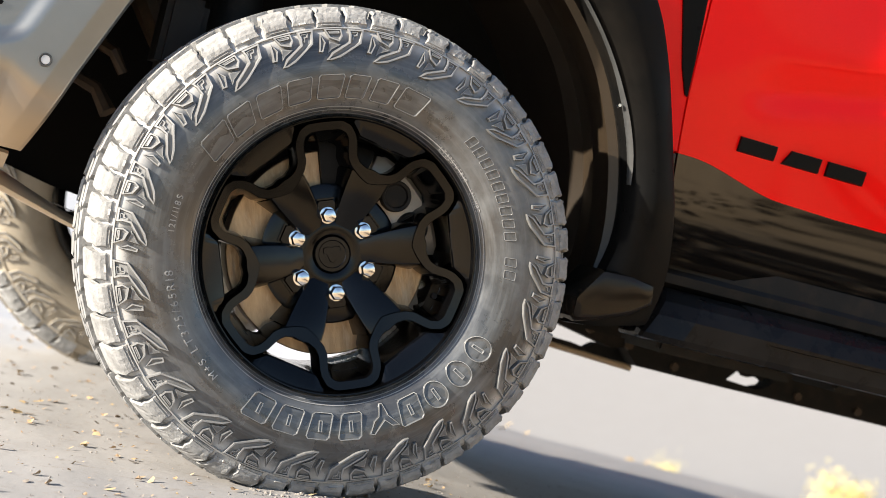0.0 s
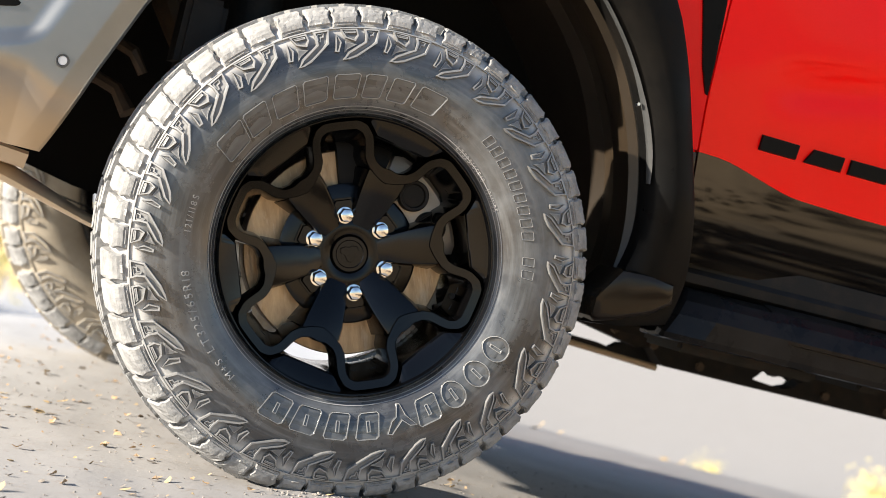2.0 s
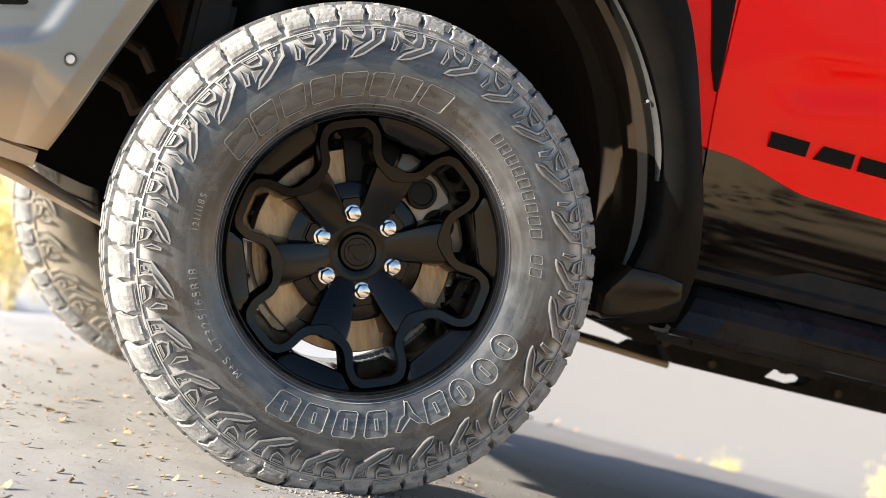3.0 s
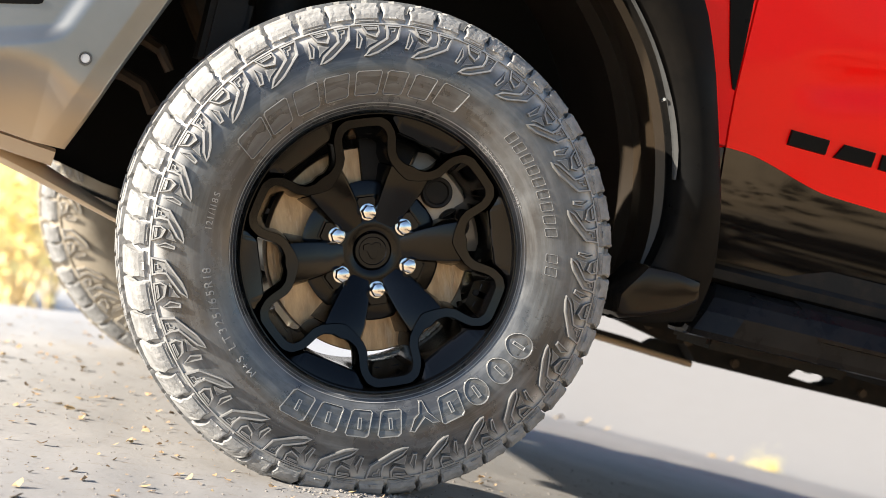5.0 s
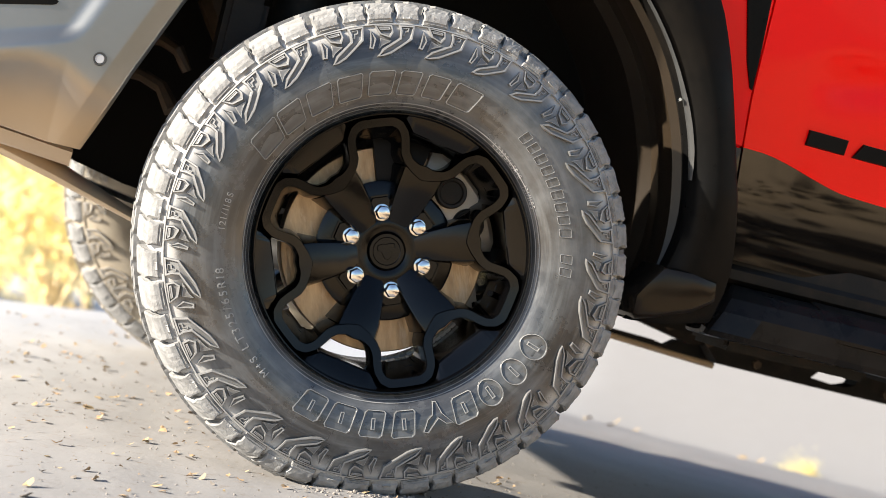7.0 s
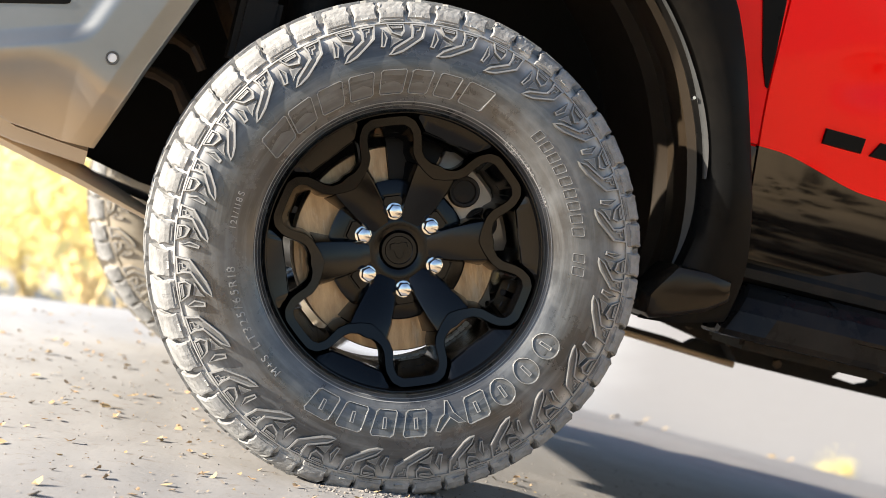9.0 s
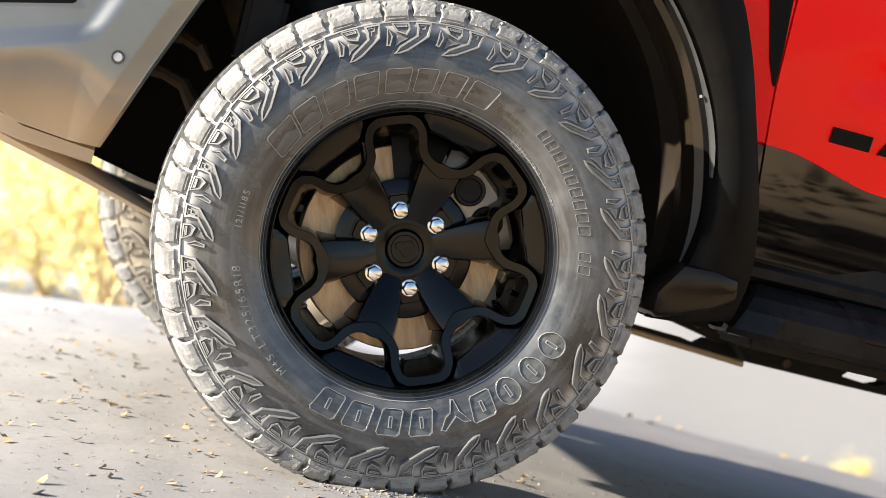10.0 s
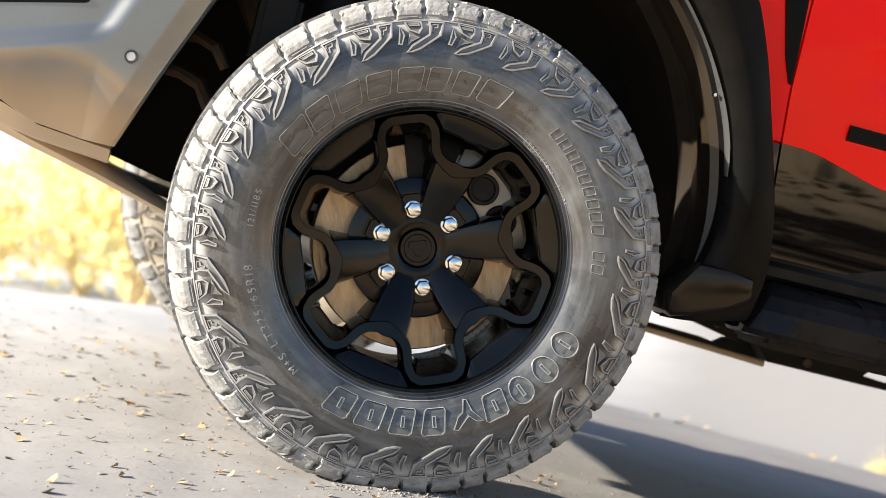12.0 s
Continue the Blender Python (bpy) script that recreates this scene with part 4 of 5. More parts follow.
def build_liner(parent):
    path = smooth_path([(x, 0, z) for x, z in ARCH[1:]], 2)
    cut = next(i for i, p in enumerate(path) if p.x > 0.3 and p.z < 0.60)
    steps = ((1.01, 0.02), (1.04, 0.035), (1.045, 0.075), (1.005, 0.085), (1.0, 0.13), (1.005, 0.17), (1.04, 0.18), (1.035, 0.27), (0.995, 0.29), (1.0, 0.45), (0.99, 0.62))
    # one liner in two tones: the rear tone paints in ground bounce
    for name, some, mat, label in (("wheel_arch_liner", path[:cut + 1], M_LINER, "black wheel-arch liner in deep shade"), ("rear_liner", path[cut:], M_LINER_BOUNCE, "rear liner, brown bounce light painted into its colour")):
        bm = bmesh.new()
        grid_surface(bm, [[(p.x * k, 0.62 + (y - 0.62) * (1.0 if p.x > -0.3 else 0.70), p.z + 0.3 * (k - 1)) for k, y in steps] for p in some])
        part(name, bm, mat, parent, label, smooth=True)
    bm = bmesh.new()
    q = [(-1.0, 0.10), (-0.57, 0.022), (-0.45, -0.004), (-0.20, -0.03), (0.75, 0.03), (0.75, 0.80), (-1.0, 0.80)]
    prism(bm, [(x, 0.66, z) for x, z in q], [(x, 0.62, z) for x, z in q])
    part("inner_panel", bm, M_LINER, parent)
    bm = bmesh.new()
    tube(bm, [(-0.22, 0.42, 0.55), (-0.20, 0.36, 0.30), (-0.19, 0.30, 0.02)], [0.055, 0.05, 0.045], 16)
    tube(bm, [(-0.30, 0.30, 0.30), (-0.12, 0.24, 0.24), (0.14, 0.30, 0.27)], 0.022, 10)
    box(bm, (-0.36, 0.22, 0.26), (-0.28, 0.34, 0.40), 0.012)
    part("shock_absorber", bm, M_FRAME, parent, smooth=True)
    bm = bmesh.new()
    tube(bm, [(-0.50, 0.50, 0.285), (-0.45, 0.44, 0.292), (-0.415, 0.40, 0.276), (-0.39, 0.40, 0.24)], [0.012, 0.014, 0.013, 0.010], 8)
    part("brake_line_bracket", bm, M_DUSTY, parent, "dusty brown bracket", smooth=True)
    bm = bmesh.new()
    tube(bm, [(-0.54, 0.50, 0.215), (-0.47, 0.44, 0.214), (-0.43, 0.42, 0.200), (-0.40, 0.40, 0.160)], [0.010, 0.013, 0.014, 0.018], 8)
    part("stabiliser_link", bm, M_DUSTY, parent, "dusty brown link", smooth=True)
    bm = bmesh.new()
    tube(bm, [(-0.37, 0.50, 0.40), (-0.345, 0.44, 0.345), (-0.33, 0.42, 0.30)], [0.030, 0.026, 0.014], 8)
    part("upper_arm_mount", bm, M_DUSTY, parent, smooth=True)
    bm = bmesh.new()
    tube(bm, [(-0.26, 0.62, -0.04), (-0.06, 0.24, -0.07), (0.16, 0.26, -0.06), (0.30, 0.60, -0.05)], [0.04, 0.03, 0.03, 0.04], 12)
    tube(bm, [(0.0, 0.2, 0.0), (0.0, 0.95, -0.02)], 0.028, 12)
    part("lower_control_arm", bm, M_FRAME, parent, smooth=True)


build_liner(truck)


def door_y(x, z):
    """The side of the body: bulges below the waist, tucks in towards the sill."""
    return 0.045 + 0.065 * (1 - math.exp(-max(0.0, x - 0.62) / 0.28)) - 0.016 * math.exp(-((z - 0.58) / 0.18) ** 2) * max(0.0, min(1.0, (x - 0.62) / 0.5)) + 0.022 * max(0.0, (0.30 - z) / 0.17) ** 2 + 0.05 * max(0.0, (z - 0.75) / 0.4) ** 2 + 0.0085 * ease(0.72, 0.82, x) * math.exp(-((z - 0.512 - 0.20 * max(-0.1, min(0.4, x - 0.80))) / 0.034) ** 2)


def paint_line(x):
    if x < 0.66:
        return 0.343
    k = max(0.0, min(1.0, (x - 0.66) / 0.21))
    return 0.343 - 0.036 * (3 * k * k - 2 * k ** 3) - 0.006 * max(0.0, min(1.0, (x - 0.8) / 0.2))


def panel(bm, x0f, x1f, z0f, z1f, nx, nz, depth=0.02, dy=0.0):
    """A curved sheet of the body side with folded edges."""
    rows = []
    for i in range(nx + 1):
        u = i / nx
        row = []
        for j in range(nz + 1):
            v = j / nz
            za, zb = z0f((x0f(0) + x1f(0)) / 2 * 0 + x0f(0.3) * (1 - u) + x1f(0.3) * u), z1f(x0f(0.3) * (1 - u) + x1f(0.3) * u)
            z = za + (zb - za) * v
            x = x0f(z) * (1 - u) + x1f(z) * u
            row.append((x, door_y(x, z) + dy, z))
        rows.append(row)
    vs = grid_surface(bm, rows)
    rim = [vs[i][0] for i in range(nx + 1)] + [vs[nx][j] for j in range(1, nz + 1)] + [vs[i][nz] for i in range(nx - 1, -1, -1)] + [vs[0][j] for j in range(nz - 1, 0, -1)]
    back = [bm.verts.new(v.co + Vector((0, depth, 0))) for v in rim]
    n = len(rim)
    for i in range(n):
        bm.faces.new((rim[i], rim[(i + 1) % n], back[(i + 1) % n], back[i]))


def door_front(z):
    return 0.613 + 0.030 * max(0.0, (0.45 - z) / 0.33) ** 1.3


def build_body(parent):
    bm = bmesh.new()
    panel(bm, lambda z: door_front(z) + 0.004, lambda z: 1.95, lambda x: paint_line(x), lambda x: 0.95, 60, 40)
    door = part("door", bm, M_RED, parent, "glossy red front door skin", smooth=True)
    bm = bmesh.new()
    panel(bm, lambda z: door_front(z) + 0.004, lambda z: 1.95, lambda x: 0.135, lambda x: paint_line(x), 60, 20, dy=0.001)
    part("lower_door_panel", bm, M_BLACKPAINT, door, "gloss black lower door paint", smooth=True)
    # plain badge of three slanted blocks
    bm = bmesh.new()
    for x0, w, cut in ((0.748, 0.085, 0.0), (0.850, 0.085, 0.016), (0.950, 0.088, 0.0)):
        q = [(x0, 0.378), (x0 + w, 0.378), (x0 + w + 0.003, 0.409), (x0 + cut + 0.002, 0.409)]
        prism(bm, [(x, door_y(x, z) + 0.002, z) for x, z in q], [(x, door_y(x, z) - 0.007, z) for x, z in shrink(q, 0.0015)])
    part("badge", bm, M_BADGE, door, "matt black badge of three plain blocks")
    # fender strip between flare and door
    bm = bmesh.new()
    panel(bm, lambda z: 0.30 + 0.25 * max(0, min(1, (0.75 - z) / 0.35)), lambda z: door_front(z) - 0.001, lambda x: 0.345, lambda x: 0.95, 16, 24, dy=-0.002)
    fender = part("front_fender", bm, M_RED, parent, "red front fender", smooth=True)
    bm = bmesh.new()
    q = [(0.548, 0.660), (0.588, 0.500), (0.606, 0.452), (0.611, 0.450), (0.610, 0.52), (0.604, 0.660)]
    prism(bm, [(x, 0.05, z) for x, z in q], [(x, door_y(x, z) - 0.007, z) for x, z in q])
    part("fender_vent", bm, M_FLARE, fender, "black fender vent")
    bm = bmesh.new()
    panel(bm, lambda z: 0.56, lambda z: door_front(z) - 0.001, lambda x: 0.10, lambda x: 0.340, 8, 12, dy=0.0)
    part("lower_fender", bm, M_BLACKPAINT, parent, smooth=True)
    # sill under the door
    bm = bmesh.new()
    sec = [(0.102, 0.165), (0.100, 0.128), (0.090, 0.118), (0.092, 0.100), (0.110, 0.092), (0.30, 0.085), (0.30, 0.165)]
    vs = grid_surface(bm, [[(x, y, z) for y, z in sec] for x in (0.655, 0.70, 1.3, 1.95)], close_v=True)
    bm.faces.new(vs[0]), bm.faces.new(vs[-1])
    part("sill", bm, M_FRAME, parent, "dusty black sill", smooth=True)
    # hood, far side and floor: added unseen to close the body, shape shadows
    bm = bmesh.new()
    grid_surface(bm, [[(x, y, z) for y, z in ((0.06, 0.80), (0.10, 0.93), (0.5, 0.99), (1.3, 0.99), (1.58, 0.93), (1.62, 0.80))] for x in (-0.85, -0.6, 0.0, 0.7)])
    part("bonnet", bm, M_RED, parent, smooth=True)
    # unseen solid box, added to stop sun leaking through the nose
    bm = bmesh.new()
    box(bm, (-0.92, 0.66, 0.13), (0.62, 1.60, 0.74), 0.02)
    part("engine_bay", bm, M_FRAME, parent)
    bm = bmesh.new()
    box(bm, (0.62, 0.30, 0.06), (4.6, 1.66, 0.14), 0.02)
    part("floor_pan", bm, M_FRAME, parent)
    bm = bmesh.new()
    box(bm, (0.66, 1.66, 0.10), (4.6, 1.70, 0.50), 0.02)
    part("far_body_side", bm, M_RED, parent)


build_body(truck)


def build_step(parent):
    # side step: a folded box beam whose end is cut on a slant, with a raised tread pad
    prof = [(0.060, -0.016), (0.030, -0.013), (0.021, -0.002), (0.020, 0.036), (0.034, 0.064), (0.056, 0.080), (0.100, 0.090), (0.165, 0.090), (0.175, 0.06), (0.17, -0.016)]
    bm = bmesh.new()
    rows = []
    for x, k, dy in ((0.636, 0.86, 0.040), (0.640, 0.96, 0.034), (0.646, 1.0, 0.029), (0.700, 1.0, 0.005), (0.716, 1.0, 0.0), (0.76, 1.0, 0), (1.2, 1, 0), (1.95, 1, 0)):
        rows.append([(x + 0.50 * max(0.0, z) * (1 - ease(0.70, 0.76, x)), 0.10 + (y - 0.10) * k + (dy if y < 0.1 else 0.0), 0.035 + (z - 0.035) * k) for y, z in prof])
    vs = grid_surface(bm, rows, close_v=True)
    bm.faces.new(vs[0]), bm.faces.new(vs[-1])
    step = part("side_step", bm, M_STEP, parent, "dusty black side step", smooth=True)
    step.data.set_sharp_from_angle(angle=radians(16))
    bm = bmesh.new()
    pad = [(0.026, 0.026), (0.013, 0.029), (0.011, 0.036), (0.028, 0.066), (0.052, 0.083), (0.090, 0.094), (0.150, 0.094), (0.150, 0.060)]
    rows = [[(x + (0.03 * (0.094 - z) / 0.06 if x < 0.9 else 0.0), y + d, z) for y, z in pad] for x, d in ((0.850, 0.009), (0.870, 0.0), (1.95, 0.0))]
    vs = grid_surface(bm, rows, close_v=True)
    bm.faces.new(vs[0]), bm.faces.new(vs[-1])
    part("step_pad", bm, M_STEP, step, smooth=True).data.set_sharp_from_angle(angle=radians(16))
    bm = bmesh.new()
    box(bm, (0.70, 0.10, -0.035), (1.0, 0.30, 0.02), 0.008)
    box(bm, (1.10, 0.12, -0.03), (1.16, 0.60, 0.03), 0.008)
    part("step_bracket", bm, M_FRAME, parent)


build_step(truck)


def build_frame(parent):
    bm = bmesh.new()
    box(bm, (0.55, 0.55, -0.03), (2.0, 0.64, 0.08), 0.008)
    part("frame_rail", bm, M_FRAME, parent)
    bm = bmesh.new()
    # dropped cross member and skid rail; a window is left open in it
    for q in ([(0.68, 0.05), (0.68, -0.026), (0.86, -0.060), (0.895, -0.052), (0.930, -0.088), (1.155, -0.090), (1.155, -0.070), (1.185, -0.036), (1.185, 0.05)],
              [(1.185, 0.05), (1.185, -0.036), (1.24, -0.048), (1.275, -0.044), (1.275, 0.05)],
              [(1.275, 0.05), (1.275, -0.044), (1.262, -0.066), (1.235, -0.076), (1.235, -0.090), (2.0, -0.092), (2.0, 0.05)],
              [(1.155, -0.070), (1.155, -0.090), (1.235, -0.090), (1.235, -0.076)]):
        prism(bm, [(x, 0.80, z) for x, z in q], [(x, 0.735, z) for x, z in q])
    bmesh.ops.remove_doubles(bm, verts=bm.verts, dist=0.0005)
    skid = part("transmission_skid", bm, M_FRAME, parent, "dirty black skid rail with a cut-out")
    # lumpy hose along the upper edge of the cut-out, and bolts under the step
    bm = bmesh.new()
    tube(bm, [(1.180 + 0.012 * k, 0.736, -0.040 - 0.004 * (k % 3)) for k in range(9)], [0.006 + 0.004 * (k % 2) for k in range(9)], 8)
    part("hose", bm, M_FRAME, skid, smooth=True)
    for x, z in ((0.72, -0.018), (0.80, -0.030), (0.90, -0.046), (1.02, -0.070), (1.34, -0.070), (1.50, -0.072)):
        bm = bmesh.new()
        bmesh.ops.create_cone(bm, cap_ends=True, segments=6, radius1=0.011, radius2=0.010, depth=0.012, matrix=pose(x, 0.731, z, 90, 0, 0))
        part("bolt", bm, M_DUSTY, skid)
    bm = bmesh.new()
    tube(bm, [(0.45, 0.82, -0.070), (0.70, 0.82, -0.083), (0.952, 0.82, -0.0975)], 0.0078, 12)
    part("tan_brace", bm, M_TAN, parent, "dusty tan brace rod", smooth=True)
    bm = bmesh.new()
    q = [(0.45, -0.058), (0.796, -0.0708), (0.8286, -0.0762), (0.850, -0.0600), (0.905, -0.0540), (0.955, -0.0900), (0.700, -0.0830), (0.45, -0.0700)]
    prism(bm, [(x, 0.845, z) for x, z in q], [(x, 0.815, z) for x, z in q])
    part("brace_plate", bm, M_FRAME, parent, "dirty black plate above the brace rod")


build_frame(truck)


def wing_edge(z):
    """The wheel-opening edge of the bumper, from the top down."""
    pts = [(0.046, -0.560), (0.200, -0.503), (0.342, -0.445), (0.62, -0.30)]
    for (z0, x0), (z1, x1) in zip(pts, pts[1:]):
        if z <= z1:
            return x0 + (x1 - x0) * (z - z0) / (z1 - z0)
    return pts[-1][1]


def wing_y(x, z):
    e = wing_edge(z) - x
    y = 0.040 + 0.10 * max(0.0, e - 0.12) ** 1.6 + 0.45 * max(0.0, e - 0.42) ** 1.5
    top = 0.160 + 0.062 * ease(0.0, 0.20, e) + 0.30 * min(0.0, x + 0.62)
    under = max(0.0, top - z) / (0.176 - 0.062 + 0.062 * ease(0.0, 0.20, e))
    y += (0.10 + 0.185 * ease(0.01, 0.17, e)) * (under ** 2 if under < 1 else 2 * under - 1)
    # sunken upper panel
    inside = ease(0.0, 0.042, (-0.601 + 0.40 * (z - 0.235)) - x) * ease(0.0, 0.034, z - (0.226 + 0.33 * (x + 0.614)))
    y += 0.012 * inside
    y += 0.010 * (1 - ease(0.0, 0.008, e)) ** 2 + 0.26 * max(0.0, 0.044 - e)
    return y


def build_bumper(parent):
    bm = bmesh.new()
    rows = []
    nz, nx = 130, 170
    for j in range(nz + 1):
        z_in = 0.046 + (0.62 - 0.046) * (j / nz) ** 1.3
        x1, z = wing_edge(z_in), z_in
        row = [(x1 - 0.001, wing_y(x1, z) + 0.05, z), (x1 + 0.001, wing_y(x1, z) + 0.014, z)]
        for i in range(nx + 1):
            x = x1 - 0.75 * (i / nx) ** 1.4
            # the lower edge climbs towards the nose
            low = 0.046 + 0.10 * max(0.0, -0.62 - x) + 0.38 * max(0.0, -0.72 - x)
            z = max(z_in, low + 0.02 * (z_in - 0.046) / 0.574)
            row.append((x, wing_y(x, z_in), z))
        rows.append(row)
    grid_surface(bm, rows)
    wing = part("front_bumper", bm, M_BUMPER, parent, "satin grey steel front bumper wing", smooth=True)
    wing.data.set_sharp_from_angle(angle=radians(75))
    bm = bmesh.new()
    yb = wing_y(-0.566, 0.209)
    revolve(bm, [(0.0, -0.0030), (0.0078, -0.0030), (0.0085, -0.0020), (0.0085, 0.004)], 24)
    s = part("parking_sensor", bm, M_SENSOR, wing, "pale grey round parking sensor", smooth=True)
    s.matrix_basis = pose(-0.566, yb - 0.003, 0.209)
    bm = bmesh.new()
    revolve(bm, [(0.0085, -0.0015), (0.0095, -0.0035), (0.0118, -0.0035), (0.0125, 0.003)], 24)
    s = part("sensor_ring", bm, M_LIP, wing, smooth=True)
    s.matrix_basis = pose(-0.566, yb - 0.003, 0.209)
    bm = bmesh.new()
    q = [(-0.86, 0.234), (-0.665, 0.281), (-0.659, 0.284), (-0.657, 0.289), (-0.662, 0.292), (-0.86, 0.246)]
    prism(bm, [(x, wing_y(x, z) + 0.01, z) for x, z in q], [(x, wing_y(x, z) - 0.0025, z) for x, z in q])
    part("bumper_slot", bm, M_FLARE, wing, "dark narrow bumper slot")
    # valance strip that hangs below the wing
    bm = bmesh.new()
    rows = []
    for x, zt, zb in ((-0.567, 0.042, 0.008), (-0.60, 0.045, 0.011), (-0.707, 0.056, 0.021), (-0.79, 0.085, 0.036), (-1.0, 0.19, 0.15), (-1.25, 0.32, 0.28)):
        f = 0.5 * max(0.0, -0.75 - x) ** 1.4
        rows.append([(x, 0.352 + f, zt), (x, 0.338 + f, zt - 0.006), (x, 0.395 + f, zb + 0.004), (x, 0.410 + f, zb), (x, 0.60 + f, zb + 0.01), (x, 0.60 + f, zt)])
    vs = grid_surface(bm, rows, close_v=True)
    bm.faces.new(vs[0]), bm.faces.new(vs[-1])
    part("bumper_valance", bm, M_BUMPER, wing, "lower valance strip, tan ground reflection painted on", smooth=True)
    # skid lip under the nose, running back to the suspension
    low = [(-0.95, 0.064), (-0.733, 0.007), (-0.591, -0.027), (-0.430, -0.069), (-0.30, -0.101)]
    high = [(-0.95, 0.115), (-0.720, 0.048), (-0.580, 0.010), (-0.433, -0.044), (-0.30, -0.082)]
    bm = bmesh.new()
    rows = []
    for (x0, z0), (x1, z1) in zip(low, high):
        h = z1 - z0
        rows.append([(x0, 0.60, z0 + 0.004), (x0, 0.486, z0), (x0, 0.474, z0 + 0.10 * h), (x0 + 0.2 * (x1 - x0), 0.468, z0 + 0.3 * h), (x0 + 0.6 * (x1 - x0), 0.476, z0 + 0.62 * h), (x1, 0.500, z1 - 0.08 * h), (x1, 0.515, z1), (x1, 0.60, z1)])
    vs = grid_surface(bm, rows, close_v=True)
    bm.faces.new(vs[0]), bm.faces.new(vs[-1])
    part("skid_lip", bm, M_TAN, parent, "thick dusty tan skid lip below the nose", smooth=True)
    bm = bmesh.new()
    grid_surface(bm, [[(x, y, z) for y in (0.56, 1.45)] for x, z in ((-1.25, 0.25), (-0.95, 0.085), (-0.70, 0.02), (-0.54, -0.020), (-0.29, -0.06), (0.40, -0.05))])
    ob = part("skid_plate", bm, M_FRAME, parent, "black underbody skid plate")
    # unseen front face and far wing close the nose and shape its shadow
    bm = bmesh.new()
    grid_surface(bm, [[(-1.22, y, 0.30), (-1.26, y, 0.55), (-1.22, y, 0.80)] for y in (0.42, 0.9, 1.46)])
    grid_surface(bm, [[(-1.22 + 0.9 * k * k, 1.46 + 0.24 * math.sin(k * 1.5708), z) for z in (0.16, 0.5, 0.80)] for k in (0, 0.25, 0.5, 0.75, 1.0)])
    part("nose", bm, M_BUMPER, parent, "unseen grey bumper nose, added to cast shadow")


# tan ground reflection painted on the bumper's lower half, with an uneven upper limit
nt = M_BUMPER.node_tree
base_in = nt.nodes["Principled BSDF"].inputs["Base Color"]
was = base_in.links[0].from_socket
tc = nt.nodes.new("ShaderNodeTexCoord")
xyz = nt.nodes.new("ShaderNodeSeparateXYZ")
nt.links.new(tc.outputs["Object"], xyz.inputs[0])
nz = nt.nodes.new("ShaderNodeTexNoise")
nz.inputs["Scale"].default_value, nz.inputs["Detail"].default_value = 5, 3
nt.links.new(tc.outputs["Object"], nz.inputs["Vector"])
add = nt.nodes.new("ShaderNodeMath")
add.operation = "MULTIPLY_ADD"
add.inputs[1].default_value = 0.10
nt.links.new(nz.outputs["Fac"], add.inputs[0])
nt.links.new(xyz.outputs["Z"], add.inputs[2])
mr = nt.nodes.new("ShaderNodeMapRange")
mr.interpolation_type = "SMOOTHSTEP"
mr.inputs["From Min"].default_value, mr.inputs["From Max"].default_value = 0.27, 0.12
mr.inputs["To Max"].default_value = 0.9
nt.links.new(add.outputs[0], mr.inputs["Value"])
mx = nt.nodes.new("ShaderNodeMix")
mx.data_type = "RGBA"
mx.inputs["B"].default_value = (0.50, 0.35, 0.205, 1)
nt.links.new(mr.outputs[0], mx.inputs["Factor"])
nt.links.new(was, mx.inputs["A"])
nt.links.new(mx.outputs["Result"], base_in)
M_SENSOR = material("pale_grey_plastic", (0.55, 0.56, 0.58), 0.35, scale=30)
build_bumper(truck)


# ---------------------------------------------------------------- scrub, litter and grit
def build_bush(seed, height, width):
    """A dry yellow scrub bush: forked stems and some hundreds of small leaves in loose clumps."""
    rng = random.Random(seed)
    root = new("scrub_bush")
    bm = bmesh.new()
    tips = []
    for k in range(9):
        a, lean = rng.uniform(0, 2 * math.pi), rng.uniform(0.15, 0.75)
        p0 = Vector((rng.uniform(-0.06, 0.06), rng.uniform(-0.06, 0.06), -0.05))
        h = height * rng.uniform(0.55, 1.0)
        p1 = Vector((math.cos(a) * lean * width * 0.3, math.sin(a) * lean * width * 0.3, h * 0.5))
        p2 = Vector((math.cos(a) * lean * width * 0.62, math.sin(a) * lean * width * 0.62, h))
        tube(bm, [p0, p1, p2], [0.022, 0.013, 0.005], 5)
        tips.append((p2, 1.0))
        for _ in range(3):
            q = p1.lerp(p2, rng.uniform(0.0, 0.8)) + Vector((rng.gauss(0, 0.2), rng.gauss(0, 0.2), rng.uniform(0.0, 0.25))) * width * 0.6
            q.z = max(0.08, q.z)
            tube(bm, [p1, p1.lerp(q, 0.5) + Vector((0, 0, 0.04)), q], [0.010, 0.007, 0.003], 4)
            tips.append((q, 0.8))
    part("stem", bm, M_TWIG, root)
    bm = bmesh.new()
    for c, s in tips:
        for _ in range(15):
            p = c + Vector((rng.gauss(0, 1), rng.gauss(0, 1), rng.gauss(0, 0.8))) * (0.15 * width * s)
            if p.z < 0.02:
                continue
            u = Vector((rng.gauss(0, 1), rng.gauss(0, 1), rng.gauss(0, 1))).normalized()
            v = u.orthogonal().normalized()
            L, w = rng.uniform(0.030, 0.075), rng.uniform(0.012, 0.026)
            q = [p - u * L, p + v * w, p + u * L, p - v * w]
            bm.faces.new([bm.verts.new(x) for x in q])
    part("foliage", bm, M_LEAF, root, "small yellow leaves")
    return root


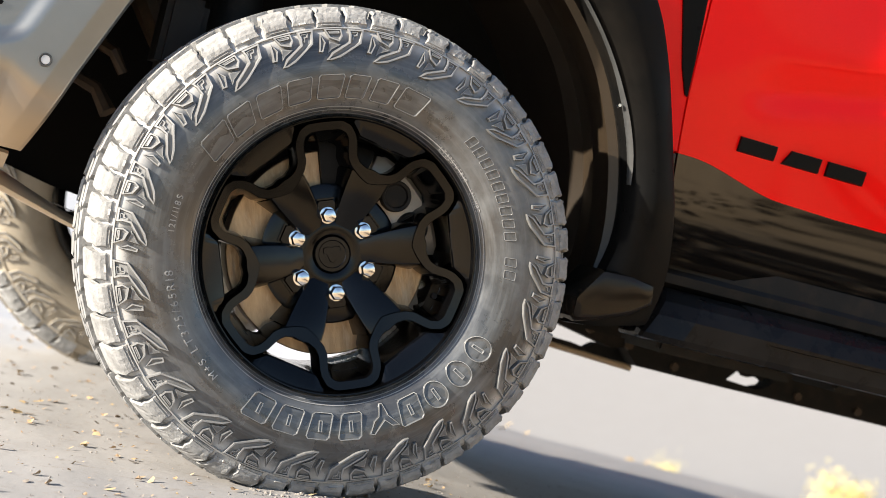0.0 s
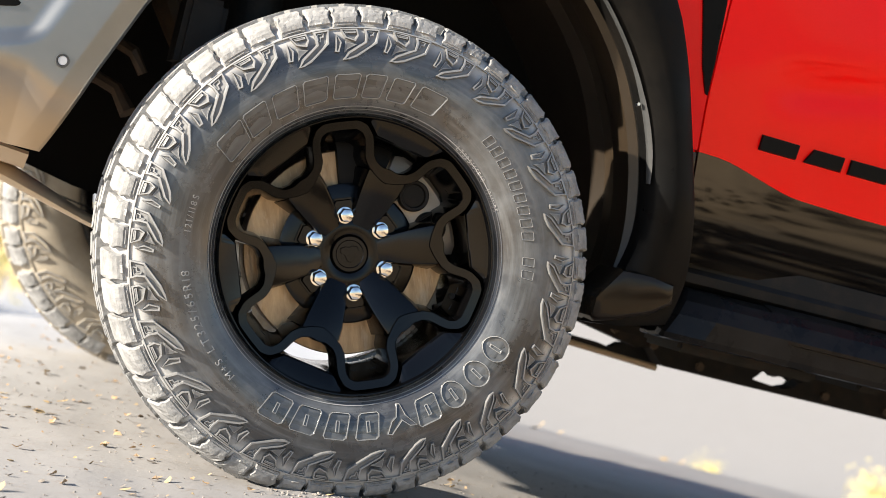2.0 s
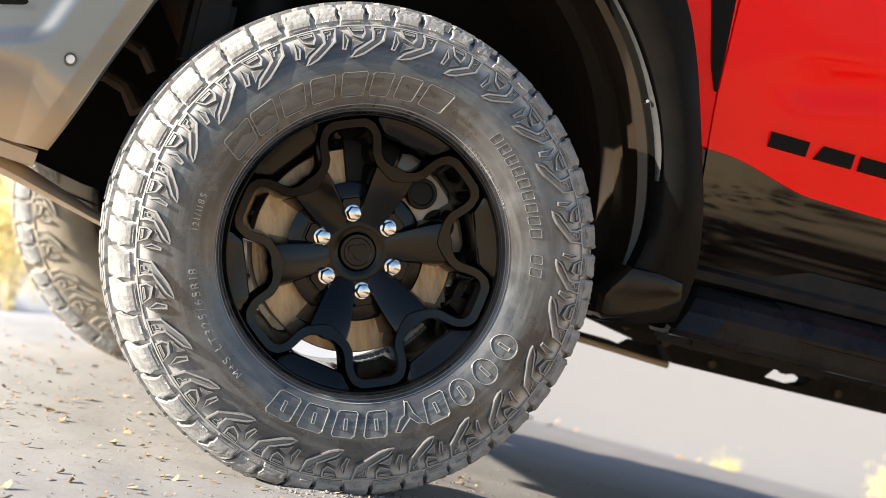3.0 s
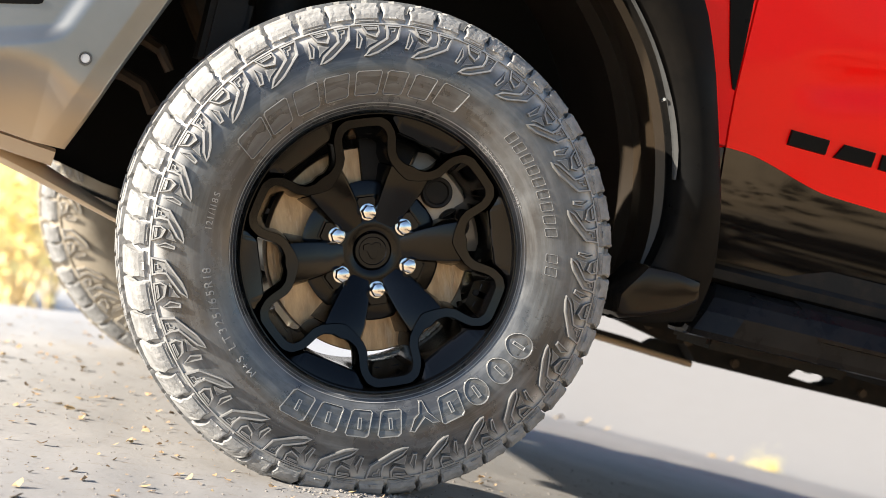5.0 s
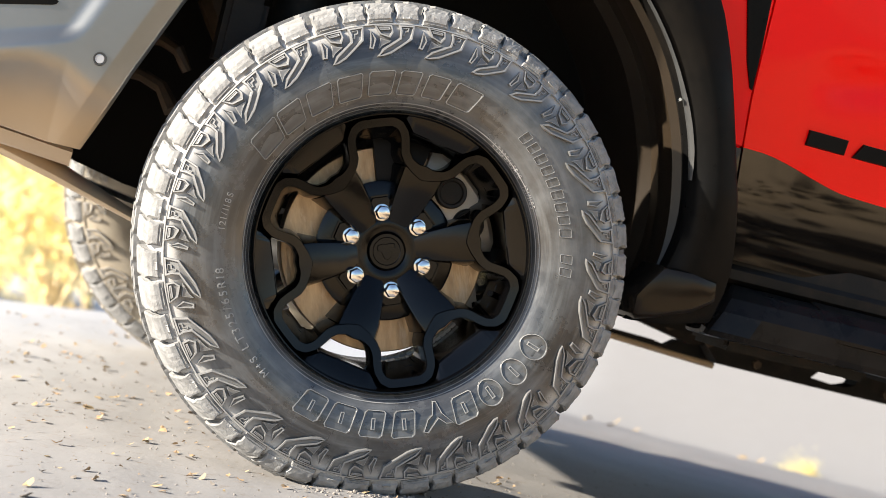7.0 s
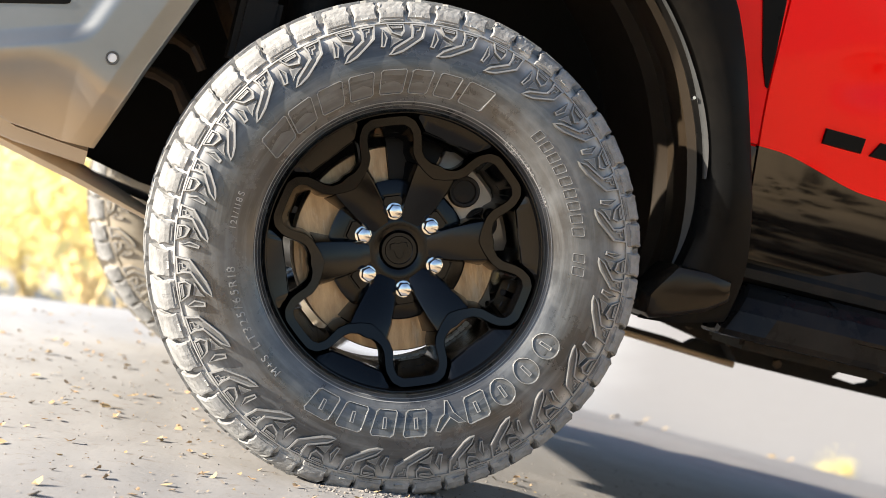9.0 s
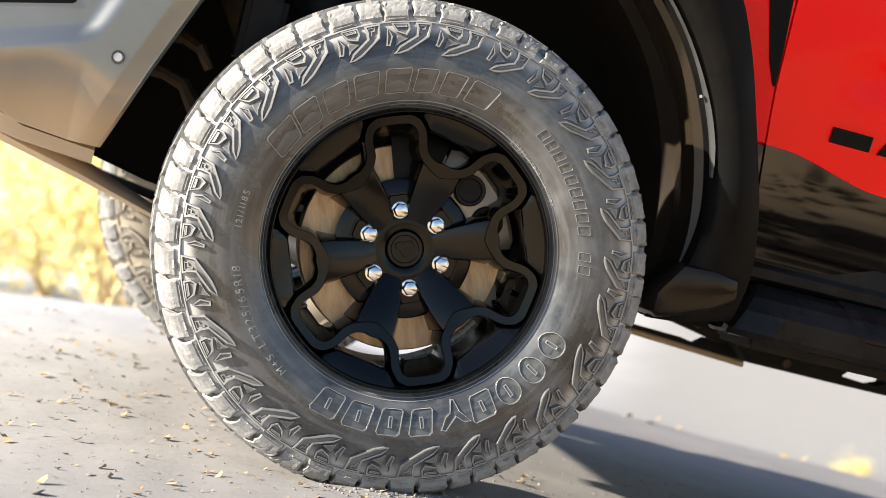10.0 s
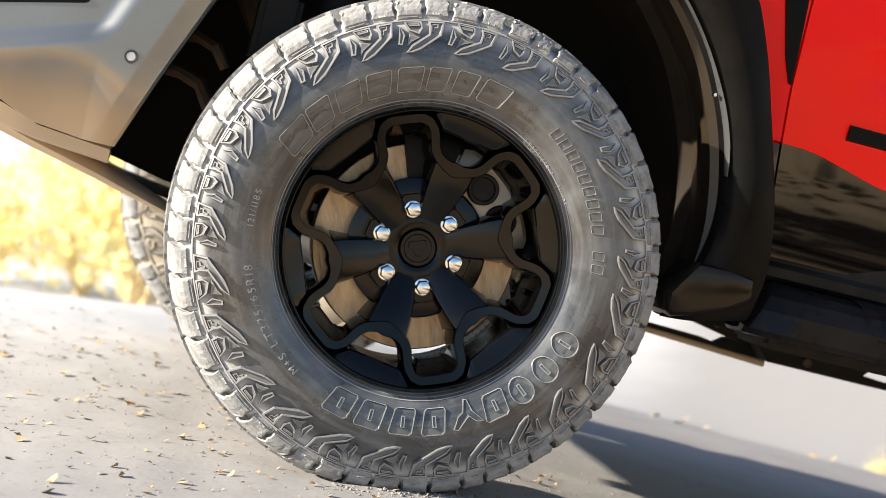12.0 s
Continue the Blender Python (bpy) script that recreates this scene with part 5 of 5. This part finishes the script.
BUSH_LABEL = "yellow dry scrub bush on pale sand, out of focus"
protos = [build_bush(11 + k, h, w) for k, (h, w) in enumerate(((0.9, 1.1), (1.2, 1.5), (0.7, 1.0)))]
rng = random.Random(77)
spots = []
for y0, n, xa, xb in ((8.0, 4, -3.6, -0.2), (10.5, 4, -4.0, 0.0), (13.5, 5, -4.5, 0.2), (17.5, 5, -5, 0.5), (24.0, 6, -6, 0.8)):
    for k in range(n):
        spots.append((xa + (xb - xa) * (k + rng.uniform(0.1, 0.9)) / n, y0 + rng.uniform(-1.2, 1.2), rng.uniform(0.8, 1.3)))
spots += [(3.90, 5.5, 0.30), (3.9, 7.9, 0.16), (4.6, 9.4, 0.16), (16.5, 27, 1.0)]
for k, (x, y, s) in enumerate(spots):
    m = Matrix.Translation((x, y, ground_height(x, y) - 0.03)) @ pose(0, 0, 0, 0, 0, rng.uniform(0, 360)) @ Matrix.Scale(s, 4)
    src = protos[k % 3]
    if k < 3:
        ob = src
        ob.matrix_basis = m
    else:
        ob = copy_thing(src, m)
        ob.matrix_basis = m
    tagged(ob, BUSH_LABEL, "bush", "scrub bushes")


def chip(bm, rng, m, L):
    """An irregular flat fragment of dry leaf or bark, slightly bent."""
    n = rng.choice((5, 6, 7))
    wide = rng.uniform(0.45, 0.95)
    bend = rng.uniform(0.0, 0.6)
    mid = bm.verts.new(m @ Vector((0, 0, rng.uniform(0.0, 0.1) * L)))
    ring = []
    for k in range(n):
        a = 2 * math.pi * (k + rng.uniform(-0.3, 0.3)) / n
        r = 0.5 * L * rng.uniform(0.55, 1.0)
        ring.append(bm.verts.new(m @ Vector((r * math.cos(a), wide * r * math.sin(a), bend * abs(math.cos(a)) * r))))
    for k in range(n):
        bm.faces.new((mid, ring[k], ring[(k + 1) % n]))


def scatter(rng, x, y, lift):
    z = ground_height(x, y)
    return Matrix.Translation((x, y, z + lift)) @ Euler((rng.gauss(0, 0.24), rng.gauss(0, 0.24), rng.uniform(0, 6.28))).to_matrix().to_4x4()


rng = random.Random(5)
bm = bmesh.new()
for k in range(2300):
    x, y = rng.uniform(-1.5, 0.35), rng.uniform(-0.5, 2.6)
    if rng.random() > 0.35 + 0.6 * max(0.0, noise.noise((x * 1.7, y * 1.7, 9.0)) + 0.3):
        continue
    chip(bm, rng, scatter(rng, x, y, 0.002), 0.005 + 0.027 * rng.random() ** 2.0)
tagged(part("leaf_litter", bm, M_LITTER), "fine brown leaf and bark litter on the sand", "litter", kind="stuff")
# single dead leaves and bark bits large enough to tell apart
for k, (x, y, L) in enumerate(((-0.451, 0.786, 0.030), (-0.514, 0.581, 0.034), (-0.631, 1.435, 0.030), (-0.449, 1.32, 0.034), (-0.415, 0.228, 0.026), (-0.80, 1.20, 0.055), (-0.86, 1.05, 0.040),
                               (-0.72, 0.62, 0.030), (-0.66, 0.95, 0.036), (-0.60, 0.35, 0.024), (-0.92, 1.62, 0.05), (-0.36, 0.95, 0.022), (-0.78, 0.30, 0.030), (1.34, 3.10, 0.075), (1.22, 3.0, 0.05),
                               (1.45, 3.2, 0.04), (1.84, 3.2, 0.05), (1.93, 3.25, 0.035), (0.30, 0.42, 0.022), (0.36, 0.55, 0.018), (0.26, 0.62, 0.020))):
    bm = bmesh.new()
    chip(bm, rng, Matrix(), L * 1.1)
    chip(bm, rng, pose(L * 0.18, L * 0.05, 0.003, 15, 10, 40), L * 0.5)
    ob = part("dead_leaf", bm, M_LITTER)
    ob.matrix_basis = scatter(rng, x, y, 0.004)
    tagged(ob, "curled brown dead leaf lying on pale sand", "leaf", "dead leaves")

# crumbs and grit pressed up round the foot of the tyre
spots = []
for k in range(1500):
    if k < 600:
        x, y, s = rng.uniform(-0.16, 0.36), -0.085 + rng.gauss(0, 0.045), 0.001 + 0.004 * rng.random() ** 2
    else:
        x, y, s = rng.uniform(-0.9, 0.9), rng.uniform(-0.4, 1.2), rng.uniform(0.0008, 0.003)
    spots.append(scatter(rng, x, y, 0.2 * s) @ Matrix.Diagonal((s, s * rng.uniform(0.6, 1.2), s * rng.uniform(0.5, 0.9), 1)))
tagged(clods("grit", spots, M_STONE, rng), "grey grit and sand crumbs round the tyre", "grit", kind="stuff")
